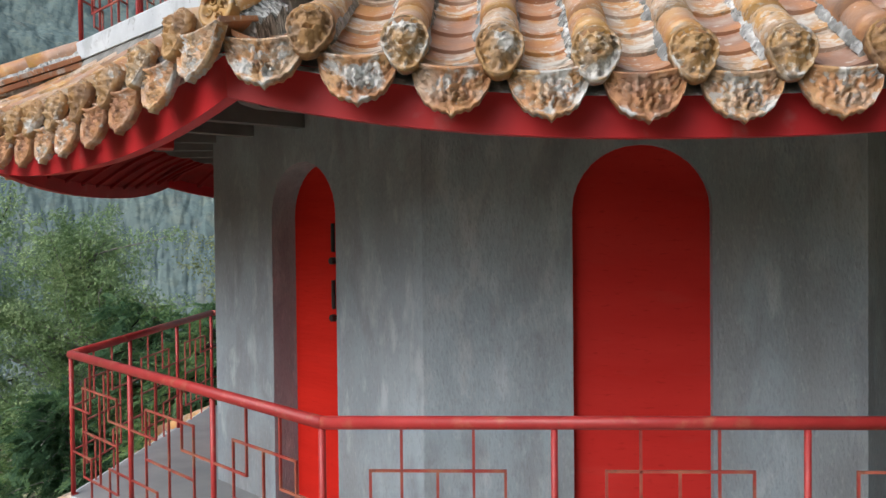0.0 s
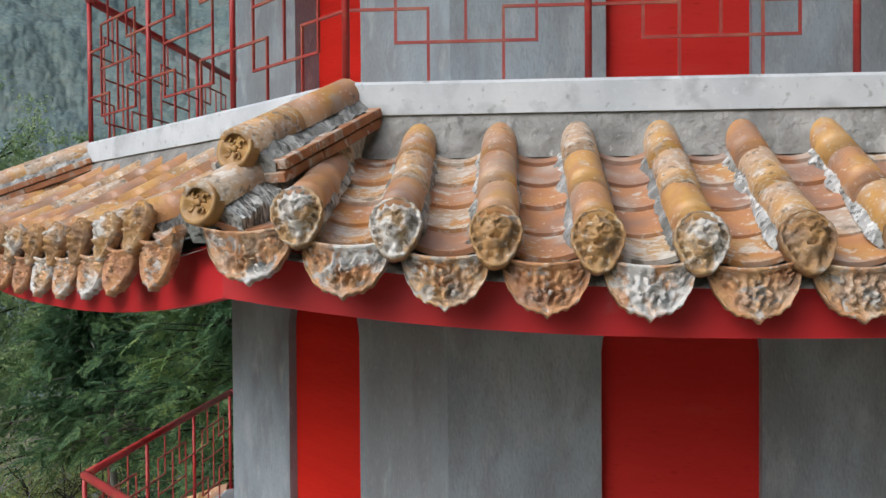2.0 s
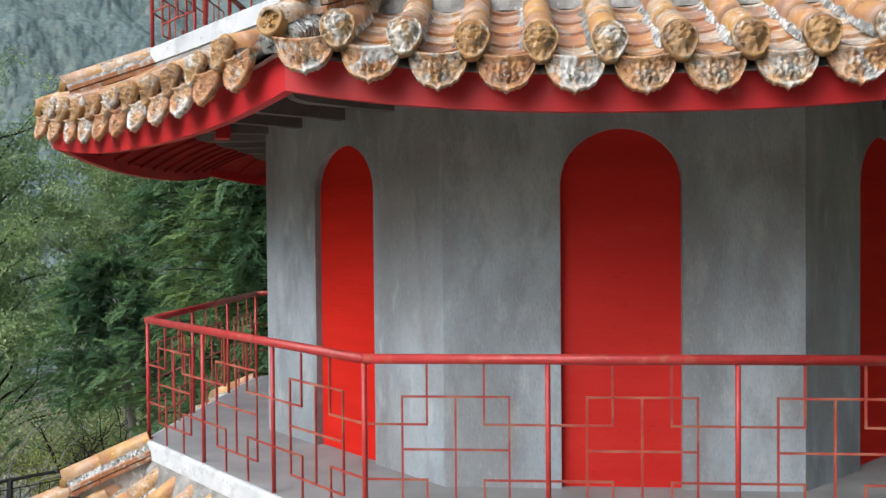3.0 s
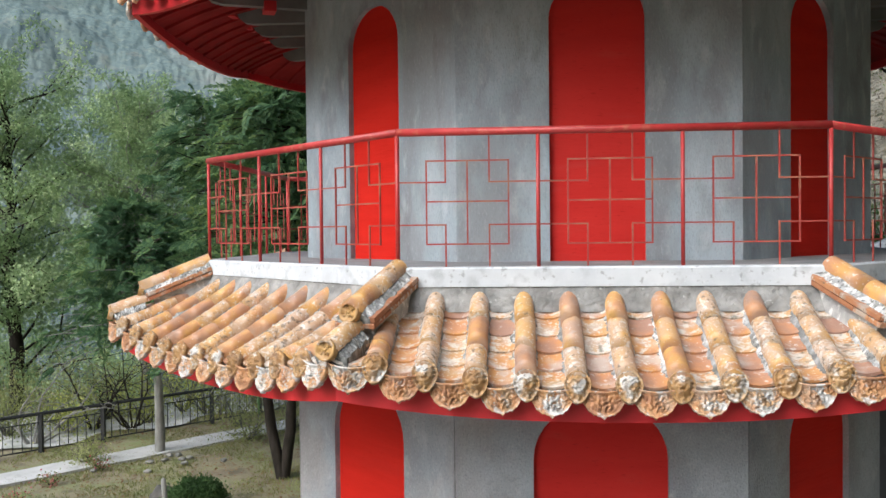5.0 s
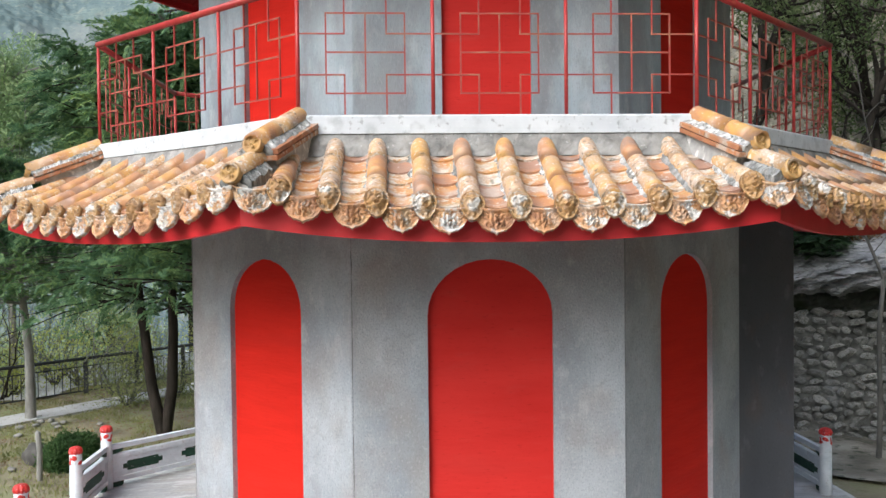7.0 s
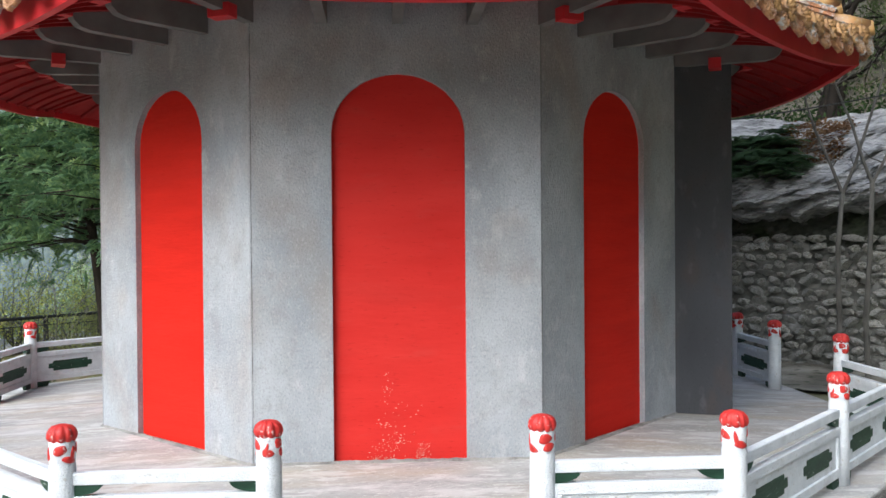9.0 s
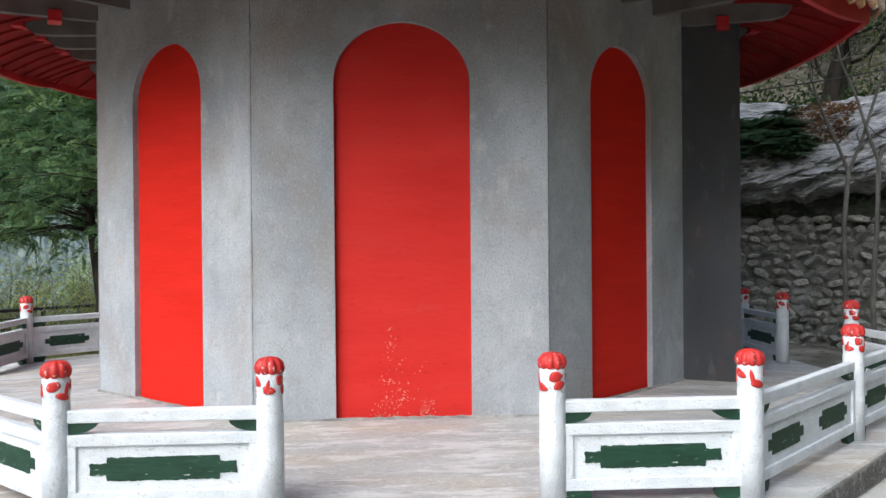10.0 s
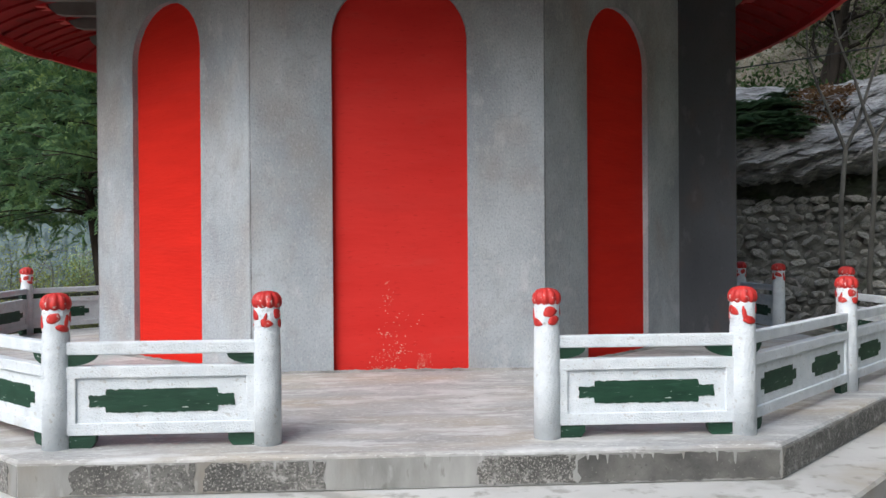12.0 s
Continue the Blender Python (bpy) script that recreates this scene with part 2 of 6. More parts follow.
M_STEP = mat("pale_step_concrete", [(0.3, (0.38, 0.38, 0.37)), (0.5, (0.49, 0.49, 0.475)), (0.75, (0.60, 0.60, 0.585))], 2.2, 0.85, 0.6, 40, (0.5, 0.5, 1), spec=0.25,
             spots=[(3.0, 0.56, 0.68, (0.36, 0.32, 0.26), 0.7), (18.0, 0.58, 0.67, (0.26, 0.25, 0.225), 0.65), (7.0, 0.58, 0.66, (0.22, 0.21, 0.185), 0.55)])
M_LEAFMOULD = mat("leaf_mould", [(0.3, (0.10, 0.09, 0.068)), (0.5, (0.21, 0.195, 0.155)), (0.7, (0.34, 0.325, 0.27))], 1.4, 0.95, 1.0, 9, dist=0.08,
                  spots=[(5.0, 0.56, 0.66, (0.03, 0.042, 0.018), 0.8)])
M_LITTER = mat("fallen_leaf", [(0.2, (0.10, 0.05, 0.025)), (0.5, (0.20, 0.11, 0.055)), (0.8, (0.34, 0.24, 0.13))], 2.0, 0.8, 0, leaf=True, spec=0.2)
M_CURB = mat("exposed_aggregate", [(0.3, (0.075, 0.074, 0.07)), (0.55, (0.145, 0.142, 0.132)), (0.8, (0.25, 0.245, 0.23))], 5.0, 0.9, 1.0, 60, dist=0.008,
             spots=[(20.0, 0.60, 0.67, (0.38, 0.375, 0.36), 0.6), (3.0, 0.54, 0.64, (0.075, 0.075, 0.07), 0.7), (95.0, 0.58, 0.66, (0.42, 0.40, 0.37), 0.6), (60.0, 0.58, 0.64, (0.05, 0.05, 0.045), 0.6)], vary=0.08)
M_GROUND = mat("lawn_soil", [(0.3, (0.18, 0.145, 0.10)), (0.5, (0.22, 0.20, 0.12)), (0.7, (0.175, 0.20, 0.085))], 1.2, 0.95, 0.8, 12, dist=0.05,
               spots=[(7.0, 0.58, 0.68, (0.26, 0.22, 0.15), 0.6), (2.2, 0.56, 0.68, (0.09, 0.075, 0.045), 0.6), (30.0, 0.62, 0.70, (0.08, 0.065, 0.04), 0.6)])
M_GRAVEL = mat("river_gravel", [(0.3, (0.42, 0.425, 0.425)), (0.7, (0.56, 0.565, 0.565))], 0.3, 0.95, 0.8, 3.0, dist=0.2, spots=[(0.5, 0.54, 0.68, (0.15, 0.165, 0.11), 0.7)])
M_PATH = mat("path_concrete", [(0.3, (0.38, 0.38, 0.375)), (0.7, (0.50, 0.50, 0.49))], 2.0, 0.85, 0.4, 30,
             spots=[(3.0, 0.58, 0.7, (0.25, 0.24, 0.22), 0.5)])
M_ROCK = mat("grey_rock", [(0.25, (0.13, 0.132, 0.133)), (0.45, (0.29, 0.293, 0.295)), (0.62, (0.44, 0.443, 0.445)), (0.8, (0.58, 0.58, 0.58))], 2.6, 0.9, 1.0, 9, (0.9, 1.2, 3.2), dist=0.08,
             spots=[(0.9, 0.58, 0.70, (0.10, 0.105, 0.085), 0.6), (5.0, 0.54, 0.62, (0.09, 0.09, 0.085), 0.75), (9.0, 0.60, 0.68, (0.60, 0.60, 0.595), 0.6)], detail=12)
M_STONE = mat("rubble_stone", [(0.3, (0.20, 0.20, 0.186)), (0.6, (0.37, 0.37, 0.345)), (0.8, (0.54, 0.535, 0.51))], 5.0, 0.9, 0.8, 26, vary=0.35, dist=0.02,
              spots=[(3.0, 0.58, 0.68, (0.06, 0.07, 0.04), 0.6), (5.0, 0.64, 0.7, (0.30, 0.24, 0.16), 0.5)])
# Mid-grey mortar painted darker to stand for the shadows between the stones.
M_RUBMORTAR = mat("shade_dark_mortar", [(0.3, (0.10, 0.10, 0.09)), (0.6, (0.19, 0.19, 0.175)), (0.8, (0.30, 0.30, 0.285))], 3.0, 0.95, 1.0, 18, dist=0.03,
                  spots=[(1.2, 0.55, 0.68, (0.10, 0.115, 0.075), 0.6), (2.0, 0.60, 0.70, (0.40, 0.41, 0.42), 0.6)])
# Mossy rock whose base colour also carries the shade of the overhang.
M_MOSSROCK = mat("shade_dark_mossy_rock", [(0.3, (0.035, 0.04, 0.03)), (0.6, (0.075, 0.08, 0.065)), (0.8, (0.14, 0.14, 0.125))], 2.5, 0.95, 1.0, 9, dist=0.05,
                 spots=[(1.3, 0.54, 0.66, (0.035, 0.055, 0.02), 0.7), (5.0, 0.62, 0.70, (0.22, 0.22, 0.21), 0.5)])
M_BARK = mat("dark_bark", [(0.3, (0.018, 0.015, 0.012)), (0.7, (0.045, 0.038, 0.032))], 7.0, 0.95, 0.9, 30, (1, 1, 0.3), dist=0.02, spec=0.1)
M_SAPBARK = mat("sapling_bark", [(0.3, (0.075, 0.07, 0.062)), (0.6, (0.13, 0.125, 0.112)), (0.8, (0.22, 0.215, 0.20))], 9.0, 0.95, 0.7, 25, (1, 1, 0.4), dist=0.02)
M_PALEBARK = mat("pale_bark", [(0.3, (0.17, 0.165, 0.15)), (0.7, (0.28, 0.275, 0.255))], 7.0, 0.95, 0.7, 25, (1, 1, 0.4), dist=0.02)
M_IRON = mat("black_iron", [(0.3, (0.015, 0.017, 0.018)), (0.7, (0.03, 0.03, 0.03))], 8.0, 0.6, 0.2, 40)
M_CONIFER = mat("conifer_leaf", [(0.2, (0.036, 0.084, 0.046)), (0.45, (0.085, 0.172, 0.084)), (0.62, (0.16, 0.26, 0.105)), (0.8, (0.27, 0.37, 0.12))], 0.6, 0.6, 0, leaf=True, spec=0.25)
M_FERN = mat("fern_leaf", [(0.2, (0.045, 0.085, 0.045)), (0.5, (0.10, 0.17, 0.085)), (0.8, (0.19, 0.28, 0.15))], 2.0, 0.6, 0, leaf=True, spec=0.25)
M_DRYLITTER = mat("dry_hillside_litter", [(0.2, (0.16, 0.13, 0.09)), (0.5, (0.34, 0.30, 0.23)), (0.8, (0.52, 0.49, 0.41))], 1.2, 0.8, 0, leaf=True, spec=0.2)
M_BROAD = mat("broad_leaf", [(0.2, (0.11, 0.185, 0.082)), (0.5, (0.272, 0.385, 0.18)), (0.8, (0.52, 0.62, 0.35))], 0.6, 0.55, 0, leaf=True, spec=0.3)
M_BUSH = mat("bush_leaf", [(0.2, (0.11, 0.13, 0.05)), (0.5, (0.26, 0.29, 0.11)), (0.8, (0.46, 0.48, 0.22))], 0.9, 0.6, 0, leaf=True, spec=0.3)
M_GRASS = mat("lawn_grass", [(0.2, (0.12, 0.13, 0.045)), (0.5, (0.24, 0.25, 0.095)), (0.8, (0.36, 0.36, 0.16))], 0.9, 0.7, 0, leaf=True, spec=0.2)
M_FLOWER = mat("azalea_blossom", [(0.2, (0.45, 0.05, 0.08)), (0.8, (0.65, 0.16, 0.20))], 2.0, 0.6, 0, leaf=True, spec=0.2)
M_PALEBUSH = mat("yellow_bush_leaf", [(0.2, (0.18, 0.20, 0.04)), (0.5, (0.38, 0.42, 0.09)), (0.8, (0.58, 0.61, 0.19))], 0.9, 0.6, 0, leaf=True, spec=0.3)
M_HEDGE = mat("clipped_bush_leaf", [(0.2, (0.022, 0.05, 0.018)), (0.5, (0.05, 0.105, 0.032)), (0.8, (0.10, 0.17, 0.055))], 2.0, 0.6, 0, leaf=True, spec=0.25)
M_HILLLEAF = mat("hillside_leaf", [(0.2, (0.045, 0.072, 0.028)), (0.5, (0.11, 0.16, 0.06)), (0.8, (0.24, 0.27, 0.13))], 0.5, 0.6, 0, leaf=True, spec=0.25)
# Distance haze is put into these pale blue-grey base colours.
M_FOREST = mat("haze_tinted_forest", [(0.3, (0.110, 0.156, 0.158)), (0.5, (0.150, 0.200, 0.192)), (0.7, (0.200, 0.248, 0.225))], 0.03, 0.95, 0.4, 1.1,
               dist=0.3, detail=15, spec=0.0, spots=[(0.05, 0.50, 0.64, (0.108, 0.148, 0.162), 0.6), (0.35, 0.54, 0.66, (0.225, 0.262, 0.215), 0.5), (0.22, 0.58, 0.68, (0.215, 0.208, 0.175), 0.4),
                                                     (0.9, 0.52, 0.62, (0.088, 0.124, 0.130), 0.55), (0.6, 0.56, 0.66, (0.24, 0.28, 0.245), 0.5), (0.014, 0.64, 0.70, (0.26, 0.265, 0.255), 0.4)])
# Dark forest colour for the unseen slopes added to cut sky light.
M_SKYBLOCK = mat("wooded_slope", [(0.3, (0.018, 0.028, 0.014)), (0.5, (0.035, 0.05, 0.024)), (0.7, (0.06, 0.07, 0.04))], 0.6, 0.95, 1.0, 3.0, dist=0.3, spec=0.1,
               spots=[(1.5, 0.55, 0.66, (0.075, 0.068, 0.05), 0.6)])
M_CURBPALE = mat("dirty_curb_plaster", [(0.3, (0.20, 0.20, 0.19)), (0.5, (0.29, 0.29, 0.28)), (0.75, (0.39, 0.39, 0.375))], 4.0, 0.9, 0.7, 50, (1.4, 1.4, 0.5), spec=0.2,
                 spots=[(2.2, 0.54, 0.66, (0.24, 0.21, 0.17), 0.6), (9.0, 0.58, 0.68, (0.48, 0.48, 0.47), 0.6), (16.0, 0.62, 0.70, (0.14, 0.135, 0.12), 0.6)])
M_BOUNCE = mat("bounce_slab_concrete", [(0.3, (0.15, 0.142, 0.13)), (0.7, (0.21, 0.20, 0.185))], 0.8, 0.9, 0.5, 30, spots=[(2.0, 0.56, 0.7, (0.27, 0.26, 0.24), 0.6), (12.0, 0.62, 0.7, (0.2, 0.2, 0.19), 0.5)])


# ---- building blocks ----
def data(name, verts, faces, material, smooth=False):
    me = bpy.data.meshes.new(name)
    me.from_pydata([tuple(map(float, v)) for v in verts], [], faces)
    me.materials.append(material)
    if smooth:
        me.polygons.foreach_set("use_smooth", [True] * len(me.polygons))
    me.update()
    return me


def outward(me):
    bm = bmesh.new()
    bm.from_mesh(me)
    bmesh.ops.recalc_face_normals(bm, faces=bm.faces)
    bm.to_mesh(me)
    bm.free()
    return me


def put(name, me, parent=None, m=Matrix(), label=""):
    """Links a mesh at the pose m of the world, under a thing or a part."""
    ob = new(name, me)
    if parent is not None:
        ob.parent = parent
        ob.matrix_basis = WORLD_OF[parent.name].inverted() @ m
    else:
        ob.matrix_basis = m
    WORLD_OF[ob.name] = m.copy()
    if label:
        ob["label"] = label
    return ob


WORLD_OF = {}


def thing(name, at, label, category, group="", kind=""):
    ob = new(name)
    ob.empty_display_size = 0.2
    ob.matrix_basis = Matrix.Translation(at)
    WORLD_OF[ob.name] = ob.matrix_basis.copy()
    return tagged(ob, label, category, group, kind)


def side(i):
    return Matrix.Rotation(radians(45 * i), 4, "Z")


def box_v(x0, x1, y0, y1, z0, z1):
    return [(x0, y0, z0), (x1, y0, z0), (x1, y1, z0), (x0, y1, z0), (x0, y0, z1), (x1, y0, z1), (x1, y1, z1), (x0, y1, z1)]


BOX_F = [(0, 3, 2, 1), (4, 5, 6, 7), (0, 1, 5, 4), (1, 2, 6, 5), (2, 3, 7, 6), (3, 0, 4, 7)]


def box(name, x0, x1, y0, y1, z0, z1, material, bevel=0.0):
    me = data(name, box_v(x0, x1, y0, y1, z0, z1), BOX_F, material)
    if bevel:
        bm = bmesh.new()
        bm.from_mesh(me)
        bmesh.ops.bevel(bm, geom=bm.edges[:], offset=bevel, segments=2, affect="EDGES", profile=0.5)
        bm.to_mesh(me)
        bm.free()
    return me


def joined(name, chunks, material, smooth=False):
    V, F = [], []
    for v, f in chunks:
        k = len(V)
        V += list(v)
        F += [tuple(j + k for j in q) for q in f]
    return data(name, V, F, material, smooth)


def rod(p, q, r, seg=8, r2=None):
    """A round bar from p to q."""
    p, q = Vector(p), Vector(q)
    d = (q - p).normalized()
    u = d.orthogonal().normalized()
    w = d.cross(u)
    r2 = r if r2 is None else r2
    V = [c + rr * (math.cos(t) * u + math.sin(t) * w) for c, rr in ((p, r), (q, r2)) for t in (2 * math.pi * k / seg for k in range(seg))]
    F = [(k, (k + 1) % seg, seg + (k + 1) % seg, seg + k) for k in range(seg)] + [tuple(range(seg))[::-1], tuple(range(seg, 2 * seg))]
    return V, F


def turned(profile, seg=24, lobes=0, depth=0.0):
    """A turned body from (radius, height) pairs."""
    V, F = [], []
    for r, z in profile:
        for k in range(seg):
            t = 2 * math.pi * k / seg
            rr = r * (1 - depth * abs(math.cos(lobes * t / 2)) ** 6) if lobes else r
            V.append((rr * math.cos(t), rr * math.sin(t), z))
    n = len(profile)
    for j in range(n - 1):
        for k in range(seg):
            F.append((j * seg + k, j * seg + (k + 1) % seg, (j + 1) * seg + (k + 1) % seg, (j + 1) * seg + k))
    F += [tuple(range(seg))[::-1], tuple(range((n - 1) * seg, n * seg))]
    return V, F


def octagon(a, z):
    return [(a * x, a * y, z) for x, y in ((-S8, -1), (S8, -1), (1, -S8), (1, S8), (S8, 1), (-S8, 1), (-1, S8), (-1, -S8))]


def ring(name, loops, material):
    """Octagonal loops (inradius, height) joined one to the next, closed at both ends."""
    V = [v for a, z in loops for v in octagon(a, z)]
    F = [(8 * j + k, 8 * j + (k + 1) % 8, 8 * j + 8 + (k + 1) % 8, 8 * j + 8 + k) for j in range(len(loops) - 1) for k in range(8)]
    F += [tuple(range(8))[::-1], tuple(range(8 * len(loops) - 8, 8 * len(loops)))]
    return outward(data(name, V, F, material))


# ---- the pagoda's storeys: walls with arched red doors ----
def arch_points(hw, z0, spring, top, n=16):
    return [(-hw, z0), (-hw, spring)] + [(-hw * math.cos(math.pi * k / n), spring + (top - spring) * math.sin(math.pi * k / n)) for k in range(1, n)] + [(hw, spring), (hw, z0)]


def wall_side(a, z0, z1, hw, spring, top, thick):
    """One side of an octagonal wall with an arched opening through it."""
    half = a * S8
    O = arch_points(hw, z0, spring, top)
    n = len(O)
    E = [(-half, z0), (-half, spring)] + [(-half + 2 * half * (k - 1) / (n - 3), z1) for k in range(1, n - 3 + 1)]
    E = E[:n - 2] + [(half, spring), (half, z0)]
    E[2] = (-half, z1)
    E[n - 3] = (half, z1)
    inner = (a - thick) / a
    V = [(x, -a, z) for x, z in O] + [(x, -a, z) for x, z in E] + [(x, -a + thick, z) for x, z in O] + [(x * inner, -a + thick, z) for x, z in E]
    F = []
    for k in range(n - 1):
        F += [(k, k + 1, n + k + 1, n + k)[::-1], (2 * n + k, 2 * n + k + 1, 3 * n + k + 1, 3 * n + k), (k, k + 1, 2 * n + k + 1, 2 * n + k)]
    return V, F


def door_panel(hw, z0, spring, top, thick=0.04):
    O = arch_points(hw, z0, spring, top, 20)
    n = len(O)
    V = [(x, 0, z) for x, z in O] + [(x, thick, z) for x, z in O]
    F = [tuple(range(n))[::-1], tuple(range(n, 2 * n))] + [(k, (k + 1) % n, n + (k + 1) % n, n + k) for k in range(n)]
    return outward(data("door_panel", V, F, M_DOOR))


STOREYS = [  # name, inradius, floor, top, door half width, spring, arch top
    ("wall_ground_storey", 2.615, 0.0, 3.76, 0.490, 2.42, 2.85),
    ("wall_second_storey", 2.52, 3.86, 6.66, 0.352, 5.66, 5.985),
    ("wall_third_storey", 2.475, 6.75, 9.42, 0.322, 8.44, 8.745),
    ("wall_fourth_storey", 2.43, 9.51, 11.6, 0.30, 11.0, 11.25),
]
for name, a, z0, z1, hw, spring, top in STOREYS:
    chunks = []
    for i in range(8):
        v, f = wall_side(a, z0 - 0.02, z1, hw, spring, top, 0.26)
        chunks.append(([side(i) @ Vector(p) for p in v], f))
    shell = joined(name, chunks, M_WALL_LOW if z0 == 0 else M_WALL)
    bm = bmesh.new()
    bm.from_mesh(shell)
    bmesh.ops.remove_doubles(bm, verts=bm.verts[:], dist=0.0005)
    bmesh.ops.recalc_face_normals(bm, faces=bm.faces[:])
    bm.to_mesh(shell)
    bm.free()
    nudge = -0.034 if z0 == 0 else 0.0
    for v in shell.vertices:
        if v.co.x > 0.8:
            v.co.x += nudge
    wall = put(name, shell)
    tagged(wall, "grey cement-rendered octagonal pagoda wall with arched doorways", "wall", kind="structure")
    panel = door_panel(hw, z0 + 0.004, spring, top)
    faded = panel.copy()
    faded.materials.clear()
    faded.materials.append(M_DOOR_FADED)
    for i in range(8):
        deep = 0.16 if (name == "wall_third_storey" and i == 7) else 0.05
        d = put("door_panel", panel if i else faded, wall, Matrix.Translation((nudge if i in (1, 2, 3) else 0, 0, 0)) @ side(i) @ Matrix.Translation((0, -a + deep, 0)), "arched door panel painted bright red")
        if deep > 0.1:
            m = side(i) @ Matrix.Translation((0, -a + deep, 0))
            for zz in (1.49, 1.17):
                put("hinge_bolt", joined("hinge_bolt", [rod((0.088, -0.016, z0 + zz), (0.088, -0.016, z0 + zz + 0.16), 0.011), rod((0.096, -0.012, z0 + zz - 0.05), (0.096, -0.04, z0 + zz - 0.05), 0.02)], M_IRON), d, m, "black iron door bolt")

# ---- balcony slabs ----
SLABS = [(3.375, 3.74, 3.868), (3.315, 6.635, 6.757), (3.235, 9.40, 9.52)]
for a, z0, z1 in SLABS:
    edge = put("balcony_slab", ring("balcony_slab", [(2.2, z0), (a, z0), (a, z1 - 0.012), (a - 0.012, z1), (2.2, z1)], M_WHITEWASH))
    tagged(edge, "octagonal concrete balcony slab with whitewashed worn edge", "balcony", "balcony slabs", "structure")
    put("floor_screed", ring("floor_screed", [(2.3, z1 - 0.02), (a - 0.03, z1 - 0.02), (a - 0.03, z1 + 0.004), (2.3, z1 + 0.004)], M_SLAB), edge)


# ---- balcony railings ----
def lattice(w, h):
    """The welded lattice between two posts: a broken square with a cross and four hooks."""
    b = 0.0052
    lines = [((.2, .795), (.8, .795)), ((.2, .17), (.8, .17)), ((.2, .17), (.2, .795)), ((.8, .17), (.8, .795)), ((.2, .49), (.8, .49)), ((.5, .17), (.5, .795)),
             ((.34, 1), (.34, .635)), ((.66, 1), (.66, .635)), ((0, .635), (.34, .635)), ((.66, .635), (1, .635)),
             ((.34, 0), (.34, .315)), ((.66, 0), (.66, .315)), ((0, .315), (.34, .315)), ((.66, .315), (1, .315))]
    chunks = []
    for k, ((u0, v0), (u1, v1)) in enumerate(lines):
        x0, x1, z0, z1 = (u0 - .5) * w, (u1 - .5) * w, min(v0, v1) * h, max(v0, v1) * h
        y = 0.001 * (k % 3)
        if u0 == u1:
            chunks.append((box_v(x0 - b, x0 + b, -b + y, b + y, z0 - b, z1 + b), BOX_F))
        else:
            chunks.append((box_v(x0, x1, -b - y, b - y, z0 - b, z0 + b), BOX_F))
    return joined("lattice", chunks, M_LATTICE)


for a, zb, zt, mid in ((3.335, 3.868, 4.752, 0.461), (3.275, 6.757, 7.62, 0.470), (3.19, 9.52, 10.38, 0.44)):
    railing = thing("balcony_railing", (0, 0, zb), "red painted iron balcony railing with geometric lattice panels", "railing", "balcony railings")
    half = a * S8
    post = joined("post", [rod((0, 0, 0), (0, 0, zt - zb - 0.01), 0.0145, 10), rod((0, 0, 0), (0, 0, 0.008), 0.03, 10)], M_RAIL, True)
    thin = joined("post", [rod((0, 0, 0), (0, 0, zt - zb - 0.01), 0.0135, 10)], M_RAIL, True)
    lat_mid, lat_end = lattice(2 * mid - 0.026, zt - zb - 0.012), lattice(half - mid - 0.026, zt - zb - 0.012)
    bar = joined("top_rail", [rod((-half - 0.004, 0, 0), (half + 0.004, 0, 0), 0.026, 12)], M_RAIL, True)
    for i in range(8):
        m = side(i) @ Matrix.Translation((0, -a, zb))
        put("top_rail", bar, railing, m @ Matrix.Translation((0, 0, zt - zb)))
        put("corner_post", post, railing, m @ Matrix.Translation((-half, 0, 0)))
        for k in (-1, 1):
            put("post", thin, railing, m @ Matrix.Translation((k * mid, 0, 0)))
        for k in (-1, 0, 1):
            put("lattice", lat_end if k else lat_mid, railing, m @ Matrix.Translation((k * (half + mid) / 2, 0, 0.002)))


# ---- tiled roofs ----
def grid_faces(nu, nv, k=0, flip=False):
    F = [(k + j * nu + i, k + j * nu + i + 1, k + (j + 1) * nu + i + 1, k + (j + 1) * nu + i) for j in range(nv - 1) for i in range(nu - 1)]
    return [f[::-1] for f in F] if flip else F


def cover_tile(r0=0.0632, r1=0.0645, length=1.0):
    """A half-round tile that runs down along -y, one unit long, with a collar at its lower end."""
    V, F = [], []
    n = 11
    prof = [(0.06, r0), (-0.5, (r0 + r1) / 2), (-1.0, r1)]
    for y, r in prof:
        for k in range(n):
            t = math.radians(-14 + 208 * k / (n - 1))
            V.append((r * math.cos(t), y * length, r * math.sin(t)))
    F += grid_faces(n, len(prof))
    b = len(V)
    for y, r in (prof[0], prof[-1]):
        for k in range(n):
            t = math.radians(-14 + 208 * k / (n - 1))
            V.append(((r - 0.014) * math.cos(t), y * length, (r - 0.014) * math.sin(t)))
    e = (len(prof) - 1) * n
    F += [(e + k, e + k + 1, b + n + k + 1, b + n + k) for k in range(n - 1)]
    F += grid_faces(n, 2, b, True)
    return outward(data("cover_tile", V, F, M_TILE, True))


